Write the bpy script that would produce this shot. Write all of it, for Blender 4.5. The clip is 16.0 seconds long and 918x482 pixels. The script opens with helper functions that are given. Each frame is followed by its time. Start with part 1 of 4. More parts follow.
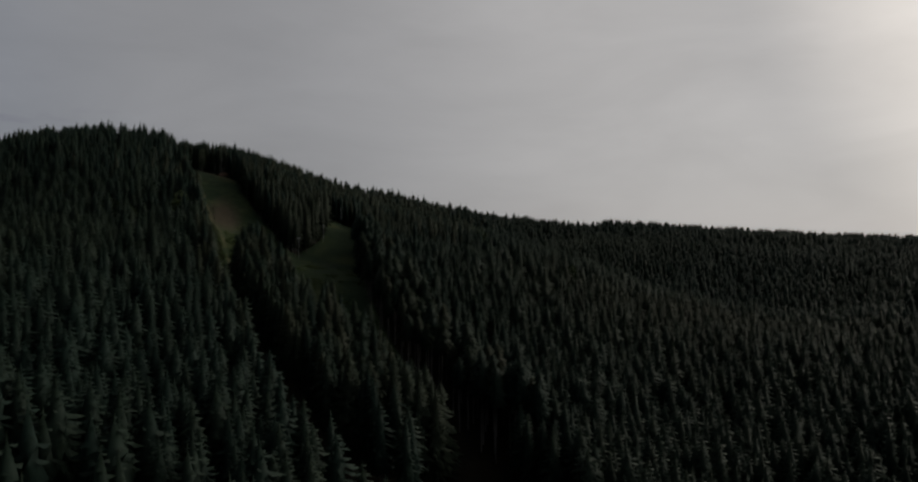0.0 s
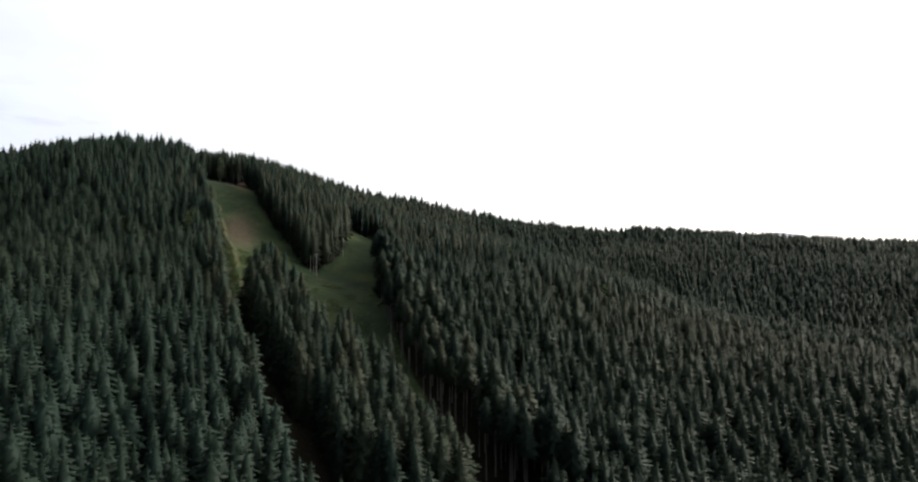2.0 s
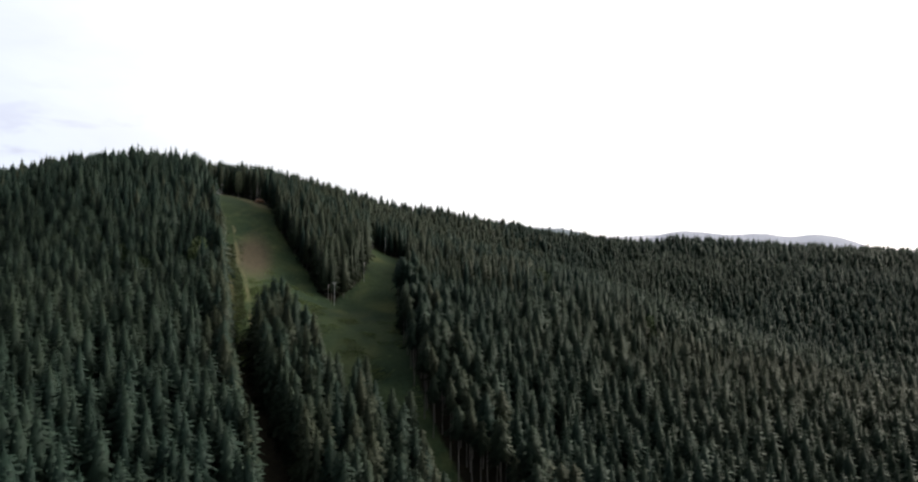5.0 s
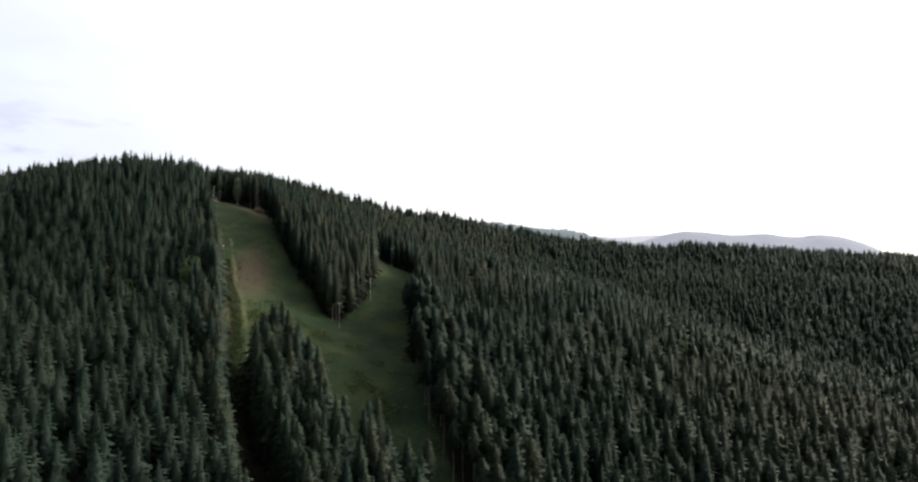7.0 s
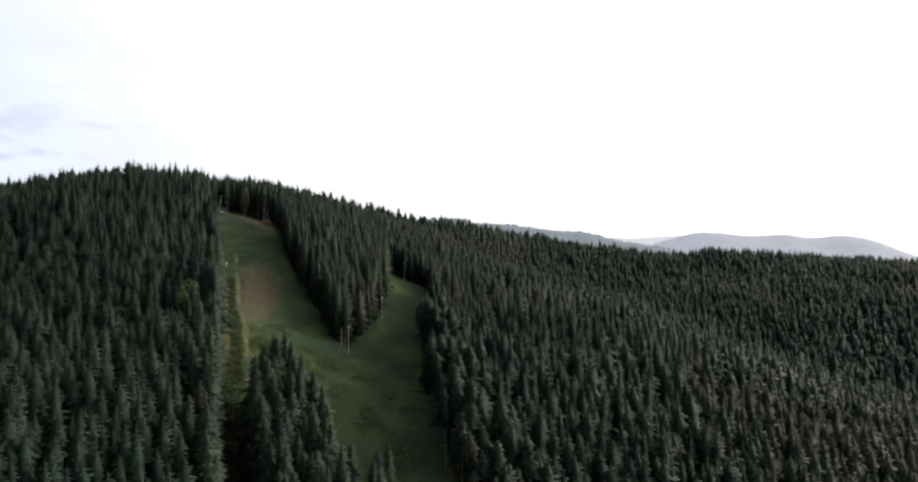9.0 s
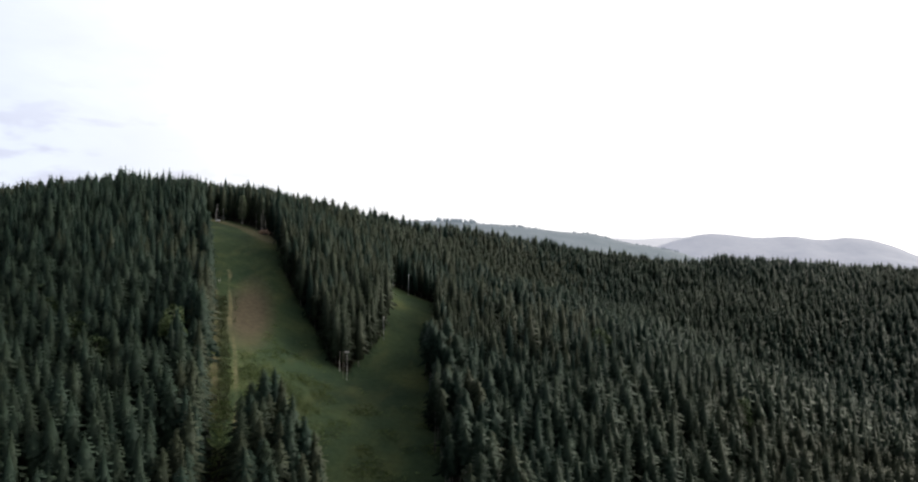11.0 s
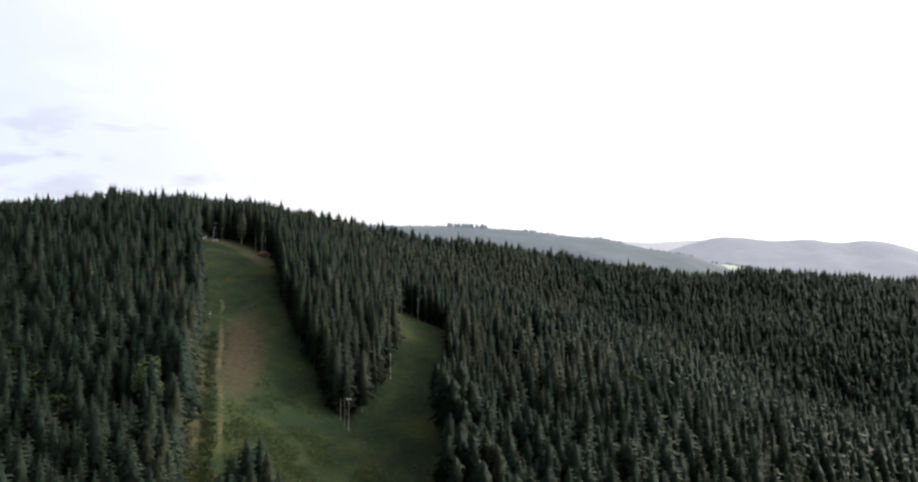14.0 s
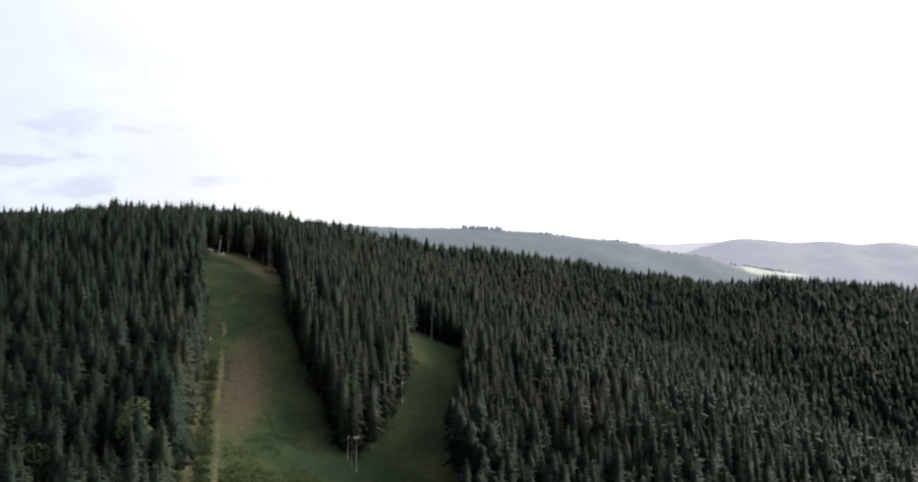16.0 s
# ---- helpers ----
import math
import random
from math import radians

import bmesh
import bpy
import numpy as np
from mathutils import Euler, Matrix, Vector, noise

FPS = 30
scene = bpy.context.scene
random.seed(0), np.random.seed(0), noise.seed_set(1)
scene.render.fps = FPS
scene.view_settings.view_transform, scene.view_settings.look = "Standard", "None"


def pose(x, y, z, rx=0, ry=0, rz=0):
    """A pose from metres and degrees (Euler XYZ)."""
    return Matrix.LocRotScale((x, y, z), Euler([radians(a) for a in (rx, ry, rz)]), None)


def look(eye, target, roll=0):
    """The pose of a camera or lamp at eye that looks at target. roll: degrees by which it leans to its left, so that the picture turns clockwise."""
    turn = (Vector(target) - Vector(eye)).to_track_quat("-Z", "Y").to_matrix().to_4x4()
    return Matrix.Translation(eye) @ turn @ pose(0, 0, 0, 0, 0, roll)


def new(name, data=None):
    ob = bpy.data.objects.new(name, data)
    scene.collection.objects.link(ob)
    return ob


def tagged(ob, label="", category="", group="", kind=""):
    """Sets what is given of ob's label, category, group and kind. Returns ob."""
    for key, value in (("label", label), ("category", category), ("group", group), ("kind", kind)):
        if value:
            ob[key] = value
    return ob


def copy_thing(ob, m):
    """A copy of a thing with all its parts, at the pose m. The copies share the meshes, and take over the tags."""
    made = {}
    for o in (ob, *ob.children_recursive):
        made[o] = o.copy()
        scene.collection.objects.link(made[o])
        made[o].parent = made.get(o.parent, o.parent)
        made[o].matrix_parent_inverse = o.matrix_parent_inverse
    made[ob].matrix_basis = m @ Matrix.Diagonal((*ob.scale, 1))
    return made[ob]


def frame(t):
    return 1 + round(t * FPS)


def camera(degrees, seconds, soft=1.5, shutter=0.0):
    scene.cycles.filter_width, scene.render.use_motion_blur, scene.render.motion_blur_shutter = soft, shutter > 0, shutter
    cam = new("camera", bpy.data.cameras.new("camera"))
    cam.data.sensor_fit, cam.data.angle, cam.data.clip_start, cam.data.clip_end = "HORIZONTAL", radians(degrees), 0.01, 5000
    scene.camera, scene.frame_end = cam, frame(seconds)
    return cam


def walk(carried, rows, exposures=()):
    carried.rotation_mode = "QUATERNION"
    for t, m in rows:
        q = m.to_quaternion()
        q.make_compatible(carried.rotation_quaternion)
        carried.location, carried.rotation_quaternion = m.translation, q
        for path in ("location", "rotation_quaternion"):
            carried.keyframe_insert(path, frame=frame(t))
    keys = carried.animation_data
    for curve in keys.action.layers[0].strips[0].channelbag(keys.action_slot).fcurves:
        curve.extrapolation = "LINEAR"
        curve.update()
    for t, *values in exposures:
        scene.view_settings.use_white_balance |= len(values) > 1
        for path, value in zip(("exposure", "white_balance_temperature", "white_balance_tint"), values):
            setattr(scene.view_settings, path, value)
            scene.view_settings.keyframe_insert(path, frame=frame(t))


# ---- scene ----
cam = camera(67.8, 16.0, soft=2.3)
PATH = [
    (0, (0.0, 0.0, 100.0), (0.0, 2.0, 100.029), 0.1),
    (0.5, (-0.003, 4.321, 101.868), (-0.026, 6.321, 101.898), 0.0),
    (1, (-0.166, 8.617, 104.036), (-0.207, 10.616, 104.066), -0.0),
    (1.5, (-0.361, 13.023, 106.192), (-0.416, 15.022, 106.221), -0.0),
    (2, (-0.594, 17.488, 108.338), (-0.664, 19.487, 108.366), -0.0),
    (2.5, (-0.939, 21.901, 110.527), (-1.022, 23.899, 110.555), -0.1),
    (3, (-1.358, 26.491, 112.662), (-1.455, 28.488, 112.689), -0.1),
    (3.5, (-1.86, 31.155, 114.774), (-1.969, 33.151, 114.801), -0.0),
    (4, (-2.273, 36.012, 116.866), (-2.395, 38.008, 116.893), -0.0),
    (4.5, (-2.64, 40.818, 118.842), (-2.775, 42.813, 118.87), -0.0),
    (5, (-3.121, 45.747, 120.949), (-3.269, 47.741, 120.977), -0.0),
    (7.5, (-11.803, 73.213, 130.321), (-11.955, 75.207, 130.346), -0.0),
    (8, (-12.292, 77.932, 132.12), (-12.448, 79.925, 132.147), -0.1),
    (8.5, (-12.811, 82.533, 134.143), (-12.991, 84.525, 134.169), -0.1),
    (9, (-13.37, 86.928, 136.046), (-13.561, 88.918, 136.072), -0.1),
    (11.5, (-16.689, 109.813, 145.656), (-16.898, 111.801, 145.678), 0.2),
    (12, (-17.529, 114.284, 147.36), (-17.742, 116.272, 147.383), 0.1),
    (12.5, (-18.118, 118.609, 148.854), (-18.337, 120.597, 148.879), 0.1),
    (13, (-18.72, 123.165, 150.52), (-18.945, 125.152, 150.547), 0.1),
    (13.5, (-19.382, 127.478, 152.158), (-19.613, 129.464, 152.187), 0.0),
    (14, (-19.857, 131.794, 154.0), (-20.095, 133.78, 154.03), 0.0),
    (14.5, (-20.512, 136.22, 155.758), (-20.76, 138.205, 155.79), -0.0),
    (15, (-21.217, 140.691, 157.802), (-21.475, 142.674, 157.833), 0.0),
    (15.5, (-22.064, 145.019, 159.69), (-22.335, 147.0, 159.722), -0.0),
    (16, (-22.697, 149.291, 161.622), (-22.977, 151.271, 161.653), 0.0),
]
walk(cam, [(t, look(eye, target, roll)) for t, eye, target, roll in PATH],
     exposures=[(0, -1.45), (0.2, -0.75), (0.4, -0.08), (0.6, 0.40), (0.8, 0.66), (16, 0.66)])

# ---------------------------------------------------------------- sky and sun
SUN_AZ, SUN_EL = 61.0, 23.0          # degrees clockwise from +y, degrees up
sun_dir = Vector((math.sin(radians(SUN_AZ)) * math.cos(radians(SUN_EL)),
                  math.cos(radians(SUN_AZ)) * math.cos(radians(SUN_EL)), math.sin(radians(SUN_EL))))
sun = new("sun", bpy.data.lights.new("sun", "SUN"))
sun.data.energy, sun.data.angle, sun.data.color = 2.7, radians(30), (1.0, 0.93, 0.82)
sun.matrix_world = look(sun_dir * 900, (0, 0, 0))

world = bpy.data.worlds.new("sky")
scene.world = world
world.use_nodes = True
wn = world.node_tree
wn.nodes.clear()


def wnode(kind, **sets):
    n = wn.nodes.new(kind)
    for k, v in sets.items():
        n.inputs[k].default_value = v
    return n


w_out = wnode("ShaderNodeOutputWorld")
w_bg = wnode("ShaderNodeBackground")
w_sky = wnode("ShaderNodeTexSky")
w_sky.sky_type, w_sky.sun_disc = "NISHITA", False
w_sky.sun_elevation, w_sky.sun_rotation = radians(SUN_EL), radians(SUN_AZ)
w_sky.air_density, w_sky.dust_density = 1.0, 2.0
w_skymul = wnode("ShaderNodeVectorMath")
w_skymul.operation = "SCALE"
w_skymul.inputs["Scale"].default_value = 0.12
wn.links.new(w_sky.outputs["Color"], w_skymul.inputs[0])
w_co = wnode("ShaderNodeTexCoord")
# thin high cloud over the whole sky, thicker towards the sun
w_dot = wnode("ShaderNodeVectorMath")
w_dot.operation = "DOT_PRODUCT"
w_dot.inputs[1].default_value = sun_dir
wn.links.new(w_co.outputs["Generated"], w_dot.inputs[0])
w_map = wnode("ShaderNodeMapping")
w_map.inputs["Scale"].default_value = (2.2, 2.2, 7.0)
wn.links.new(w_co.outputs["Generated"], w_map.inputs["Vector"])
w_noise = wnode("ShaderNodeTexNoise", Scale=1.6, Detail=7.0, Roughness=0.55, Distortion=0.4)
wn.links.new(w_map.outputs["Vector"], w_noise.inputs["Vector"])
w_veil = wnode("ShaderNodeValToRGB")
w_span = wnode("ShaderNodeMapRange")
for k, v in (("From Min", -1.0), ("From Max", 1.0), ("To Min", 0.0), ("To Max", 1.0)):
    w_span.inputs[k].default_value = v
wn.links.new(w_dot.outputs["Value"], w_span.inputs["Value"])
wn.links.new(w_span.outputs["Result"], w_veil.inputs["Fac"])
ramp = w_veil.color_ramp
ramp.interpolation = "EASE"
for at, col in ((0.05, (0.05, 0.058, 0.07)), (0.30, (0.06, 0.068, 0.085)), (0.37, (0.12, 0.13, 0.16)), (0.42, (0.56, 0.60, 0.69)), (0.62, (0.76, 0.76, 0.79)),
                (0.90, (1.3, 1.26, 1.24)), (0.965, (2.3, 2.15, 2.0)), (1.0, (6.5, 6.0, 5.4))):
    e = ramp.elements.new(at)
    e.color = (*col, 1)
ramp.elements.remove(ramp.elements[0])
w_puff = wnode("ShaderNodeMapRange")
for k, v in (("From Min", 0.35), ("From Max", 0.68), ("To Min", 0.94), ("To Max", 1.05)):
    w_puff.inputs[k].default_value = v
wn.links.new(w_noise.outputs["Fac"], w_puff.inputs["Value"])
# the cloud is thinner and the sky deeper overhead
w_xyz = wnode("ShaderNodeSeparateXYZ")
wn.links.new(w_co.outputs["Generated"], w_xyz.inputs["Vector"])
w_high = wnode("ShaderNodeMapRange")
w_high.interpolation_type = "SMOOTHSTEP"
for k, v in (("From Min", 0.42), ("From Max", 0.80), ("To Min", 1.0), ("To Max", 0.46)):
    w_high.inputs[k].default_value = v
wn.links.new(w_xyz.outputs["Z"], w_high.inputs["Value"])
w_sum = wnode("ShaderNodeMath")
w_sum.operation = "MULTIPLY"
wn.links.new(w_puff.outputs["Result"], w_sum.inputs[0])
wn.links.new(w_high.outputs["Result"], w_sum.inputs[1])
w_cloud = wnode("ShaderNodeVectorMath")
w_cloud.operation = "SCALE"
wn.links.new(w_veil.outputs["Color"], w_cloud.inputs[0])
wn.links.new(w_sum.outputs["Value"], w_cloud.inputs["Scale"])
w_mix = wnode("ShaderNodeMixRGB")
w_mix.inputs["Fac"].default_value = 0.92
wn.links.new(w_skymul.outputs["Vector"], w_mix.inputs["Color1"])
# small lavender-grey clouds low in the sky away from the sun
w_map2 = wnode("ShaderNodeMapping")
w_map2.inputs["Scale"].default_value = (1.0, 1.0, 3.2)
wn.links.new(w_co.outputs["Generated"], w_map2.inputs["Vector"])
w_noise2 = wnode("ShaderNodeTexNoise", Scale=11.0, Detail=4.0, Roughness=0.5, Distortion=0.2)
wn.links.new(w_map2.outputs["Vector"], w_noise2.inputs["Vector"])


def w_range(src, lo, hi, a, b):
    n = wnode("ShaderNodeMapRange")
    n.interpolation_type = "SMOOTHSTEP"
    for k, v in (("From Min", lo), ("From Max", hi), ("To Min", a), ("To Max", b)):
        n.inputs[k].default_value = v
    wn.links.new(src, n.inputs["Value"])
    return n.outputs["Result"]


w_puffs = w_range(w_noise2.outputs["Fac"], 0.53, 0.68, 0.0, 1.0)
for w_mask in (w_range(w_xyz.outputs["Z"], 0.12, 0.24, 1.0, 0.0), w_range(w_dot.outputs["Value"], 0.02, 0.22, 1.0, 0.0)):
    w_m = wnode("ShaderNodeMath")
    w_m.operation = "MULTIPLY"
    wn.links.new(w_puffs, w_m.inputs[0])
    wn.links.new(w_mask, w_m.inputs[1])
    w_puffs = w_m.outputs["Value"]
w_tinted = wnode("ShaderNodeMixRGB")
w_tinted.blend_type = "MULTIPLY"
w_tinted.inputs["Color2"].default_value = (0.84, 0.82, 0.875, 1)
wn.links.new(w_puffs, w_tinted.inputs["Fac"])
wn.links.new(w_cloud.outputs["Vector"], w_tinted.inputs["Color1"])
wn.links.new(w_tinted.outputs["Color"], w_mix.inputs["Color2"])
wn.links.new(w_mix.outputs["Color"], w_bg.inputs["Color"])
w_bg.inputs["Strength"].default_value = 1.0
wn.links.new(w_bg.outputs["Background"], w_out.inputs["Surface"])

# ---------------------------------------------------------------- materials


class Nodes:
    """A material's node tree with short calls."""

    def __init__(self, name, rough=0.8):
        self.mat = bpy.data.materials.new(name)
        self.mat.use_nodes = True
        self.tree = self.mat.node_tree
        self.bsdf = self.tree.nodes["Principled BSDF"]
        self.out = self.tree.nodes["Material Output"]
        self.bsdf.inputs["Roughness"].default_value = rough
        self.co = self.tree.nodes.new("ShaderNodeTexCoord")

    def node(self, kind, **sets):
        n = self.tree.nodes.new(kind)
        for k, v in sets.items():
            n.inputs[k].default_value = v
        return n

    def link(self, a, b):
        self.tree.links.new(a, b)

    def noise(self, scale, detail=5.0, rough=0.6, stretch=None):
        n = self.node("ShaderNodeTexNoise", Scale=scale, Detail=detail, Roughness=rough)
        src = self.co.outputs["Object"]
        if stretch:
            m = self.node("ShaderNodeMapping")
            m.inputs["Scale"].default_value = stretch
            self.link(src, m.inputs["Vector"])
            src = m.outputs["Vector"]
        self.link(src, n.inputs["Vector"])
        return n.outputs["Fac"]

    def ramp(self, fac, *stops):
        r = self.node("ShaderNodeValToRGB")
        e = r.color_ramp.elements
        while len(e) < len(stops):
            e.new(0.5)
        for k, (at, col) in enumerate(stops):
            e[k].position, e[k].color = at, (*col, 1)
        self.link(fac, r.inputs["Fac"])
        return r.outputs["Color"]

    def mix(self, fac, a, b, how="MIX"):
        m = self.node("ShaderNodeMixRGB")
        m.blend_type = how
        for value, slot in ((fac, "Fac"), (a, "Color1"), (b, "Color2")):
            if isinstance(value, (int, float)):
                m.inputs[slot].default_value = value
            elif isinstance(value, tuple):
                m.inputs[slot].default_value = (*value, 1)
            else:
                self.link(value, m.inputs[slot])
        return m.outputs["Color"]

    def math(self, how, a, b=0.0, clamp=False):
        m = self.node("ShaderNodeMath")
        m.operation, m.use_clamp = how, clamp
        for k, value in enumerate((a, b)):
            if isinstance(value, (int, float)):
                m.inputs[k].default_value = value
            else:
                self.link(value, m.inputs[k])
        return m.outputs["Value"]

    def attr(self, name):
        a = self.node("ShaderNodeAttribute")
        a.attribute_name = name
        return a.outputs["Fac"]

    def bump(self, height, strength=0.3, distance=0.05):
        b = self.node("ShaderNodeBump", Strength=strength, Distance=distance)
        self.link(height, b.inputs["Height"])
        self.link(b.outputs["Normal"], self.bsdf.inputs["Normal"])

    def colour(self, c):
        if isinstance(c, tuple):
            self.bsdf.inputs["Base Color"].default_value = (*c, 1)
        else:
            self.link(c, self.bsdf.inputs["Base Color"])
        return self.mat


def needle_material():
    """Spruce needles: dark blue-green inside, paler and yellower new growth at the twig ends; light on the crown tops
    is painted into the tip colour.
    """
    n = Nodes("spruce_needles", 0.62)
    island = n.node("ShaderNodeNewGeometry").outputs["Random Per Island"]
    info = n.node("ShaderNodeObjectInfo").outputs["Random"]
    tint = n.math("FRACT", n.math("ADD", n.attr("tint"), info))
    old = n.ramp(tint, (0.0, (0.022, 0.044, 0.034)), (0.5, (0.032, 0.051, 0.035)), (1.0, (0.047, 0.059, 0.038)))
    young_lit = n.ramp(tint, (0.0, (0.051, 0.090, 0.058)), (0.55, (0.073, 0.101, 0.055)), (1.0, (0.098, 0.107, 0.056)))
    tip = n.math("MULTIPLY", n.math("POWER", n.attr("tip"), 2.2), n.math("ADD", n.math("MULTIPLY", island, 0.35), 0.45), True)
    c = n.mix(tip, old, young_lit)
    c = n.mix(0.2, c, n.ramp(n.noise(1.2, 3), (0.3, (0.45, 0.45, 0.45)), (0.7, (1.3, 1.3, 1.3))), "MULTIPLY")
    n.bsdf.inputs["Specular IOR Level"].default_value = 0.15
    n.colour(c)
    thin = n.node("ShaderNodeBsdfTranslucent")
    n.link(c, thin.inputs["Color"])
    both = n.node("ShaderNodeMixShader", Fac=0.45)
    n.link(n.bsdf.outputs["BSDF"], both.inputs[1])
    n.link(thin.outputs["BSDF"], both.inputs[2])
    n.link(both.outputs["Shader"], n.out.inputs["Surface"])
    return n.mat


def leaf_material(name, dark, light, thin_part=0.3):
    n = Nodes(name, 0.6)
    n.bsdf.inputs["Specular IOR Level"].default_value = 0.2
    island = n.node("ShaderNodeNewGeometry").outputs["Random Per Island"]
    c = n.ramp(island, (0.0, dark), (1.0, light))
    c = n.mix(0.4, c, n.ramp(n.noise(0.8, 3), (0.3, (0.6, 0.6, 0.6)), (0.7, (1.2, 1.2, 1.2))), "MULTIPLY")
    n.colour(c)
    thin = n.node("ShaderNodeBsdfTranslucent")
    n.link(c, thin.inputs["Color"])
    both = n.node("ShaderNodeMixShader", Fac=thin_part)
    n.link(n.bsdf.outputs["BSDF"], both.inputs[1])
    n.link(thin.outputs["BSDF"], both.inputs[2])
    n.link(both.outputs["Shader"], n.out.inputs["Surface"])
    return n.mat


def bark_material(name, dark, light):
    n = Nodes(name, 0.9)
    n.bsdf.inputs["Specular IOR Level"].default_value = 0.2
    f = n.noise(2.0, 6, 0.65, (3, 3, 0.5))
    n.bump(f, 0.6, 0.03)
    c = n.ramp(f, (0.3, dark), (0.7, light))
    return n.colour(n.mix(0.3, c, n.ramp(n.noise(0.3, 2), (0.35, (0.6, 0.6, 0.6)), (0.65, (1.2, 1.2, 1.2))), "MULTIPLY"))


def ground_material():
    """Mown ski-slope grass, worn earth and fallen needles under the trees, coloured near black for the shade there."""
    n = Nodes("hill_ground", 0.95)
    n.bsdf.inputs["Specular IOR Level"].default_value = 0.06
    patch, grain, streak = n.noise(0.045, 5, 0.6), n.noise(0.55, 6, 0.65), n.noise(0.10, 5, 0.6, (1.0, 0.35, 1.0))
    grass = n.ramp(patch, (0.32, (0.020, 0.036, 0.020)), (0.52, (0.034, 0.052, 0.025)), (0.70, (0.068, 0.081, 0.034)))
    grass = n.mix(0.55, grass, n.ramp(grain, (0.3, (0.45, 0.5, 0.4)), (0.7, (1.35, 1.3, 1.3))), "MULTIPLY")
    grass = n.mix(n.ramp(streak, (0.55, (0, 0, 0)), (0.75, (0.5, 0.5, 0.5))), grass, (0.085, 0.088, 0.036))
    shaded_litter = n.ramp(grain, (0.3, (0.006, 0.006, 0.004)), (0.7, (0.015, 0.013, 0.008)))
    earth = n.ramp(grain, (0.3, (0.048, 0.041, 0.027)), (0.7, (0.083, 0.070, 0.047)))
    straw = n.ramp(grain, (0.3, (0.080, 0.076, 0.042)), (0.7, (0.140, 0.128, 0.074)))
    ragged = lambda name, k: n.math("ADD", n.attr(name), n.math("MULTIPLY", n.math("SUBTRACT", grain, 0.5), k), True)
    sharp = lambda v, lo, hi: n.ramp(v, (lo, (0, 0, 0)), (hi, (1, 1, 1)))
    c = n.mix(sharp(ragged("meadow", 0.6), 0.35, 0.65), shaded_litter, grass)
    c = n.mix(sharp(ragged("earth", 0.35), 0.20, 1.0), c, earth)
    c = n.mix(sharp(ragged("track", 0.6), 0.40, 0.75), c, straw)
    c = n.mix(n.attr("far"), c, n.ramp(n.noise(0.004, 4), (0.4, (0.030, 0.045, 0.025)), (0.6, (0.06, 0.08, 0.04))))
    n.bump(grain, 0.8, 0.25)
    return n.colour(c)


def haze_glow_material(name, low, high, tone, glow):
    """Distant woods seen through kilometres of bright air: a backdrop that glows faintly, the haze painted into its
    emission colour.
    """
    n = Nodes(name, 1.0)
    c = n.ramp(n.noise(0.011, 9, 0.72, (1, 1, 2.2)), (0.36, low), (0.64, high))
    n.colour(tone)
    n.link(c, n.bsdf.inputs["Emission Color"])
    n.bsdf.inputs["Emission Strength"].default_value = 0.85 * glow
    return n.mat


def plain_material(name, colour, rough=0.5, metal=0.0, wear=0.25, scale=6.0):
    n = Nodes(name, rough)
    n.bsdf.inputs["Metallic"].default_value = metal
    f = n.noise(scale, 5)
    n.bump(f, 0.15, 0.01)
    k = 1 - wear
    return n.colour(n.ramp(f, (0.3, tuple(v * k for v in colour)), (0.7, colour)))


NEEDLES = needle_material()
BARK = bark_material("spruce_bark", (0.085, 0.08, 0.074), (0.21, 0.20, 0.185))
GREY_BARK = bark_material("dead_wood", (0.24, 0.225, 0.20), (0.48, 0.46, 0.42))
BIRCH_BARK = bark_material("birch_bark", (0.14, 0.13, 0.11), (0.55, 0.53, 0.48))
LEAVES = leaf_material("leaves_green", (0.030, 0.052, 0.020), (0.062, 0.090, 0.036))
LEAVES_PALE = leaf_material("leaves_pale", (0.075, 0.110, 0.048), (0.165, 0.215, 0.095))
LEAVES_BIRCH = leaf_material("leaves_birch", (0.085, 0.11, 0.07), (0.20, 0.235, 0.15))
LEAVES_RUST = leaf_material("leaves_rust", (0.24, 0.15, 0.10), (0.50, 0.36, 0.27))
SCRUB = leaf_material("scrub_leaves", (0.040, 0.056, 0.027), (0.095, 0.112, 0.052), 0.5)
WEEDS = leaf_material("weeds", (0.050, 0.080, 0.030), (0.150, 0.195, 0.070), 0.5)
GROUND = ground_material()
# haze painted in as glow, paler and bluer with distance
HILL_NEAR = haze_glow_material("far_woods_haze", (0.112, 0.138, 0.163), (0.152, 0.178, 0.205), (0.02, 0.025, 0.025), 1.0)
HILL_MID = haze_glow_material("farther_woods_haze", (0.293, 0.308, 0.366), (0.338, 0.348, 0.404), (0.02, 0.02, 0.02), 1.0)
HILL_FAR = haze_glow_material("farthest_woods_haze", (0.50, 0.50, 0.543), (0.543, 0.543, 0.588), (0.02, 0.02, 0.02), 1.0)
FIELD = haze_glow_material("far_field_haze", (0.38, 0.41, 0.38), (0.45, 0.47, 0.43), (0.1, 0.12, 0.06), 1.0)
STEEL = plain_material("galvanised_steel", (0.52, 0.53, 0.54), 0.55, 0.15)
POLE_WOOD = bark_material("pole_wood", (0.12, 0.10, 0.08), (0.26, 0.23, 0.19))
WHITE = plain_material("white_paint", (0.78, 0.78, 0.76), 0.5, 0.0, 0.15)
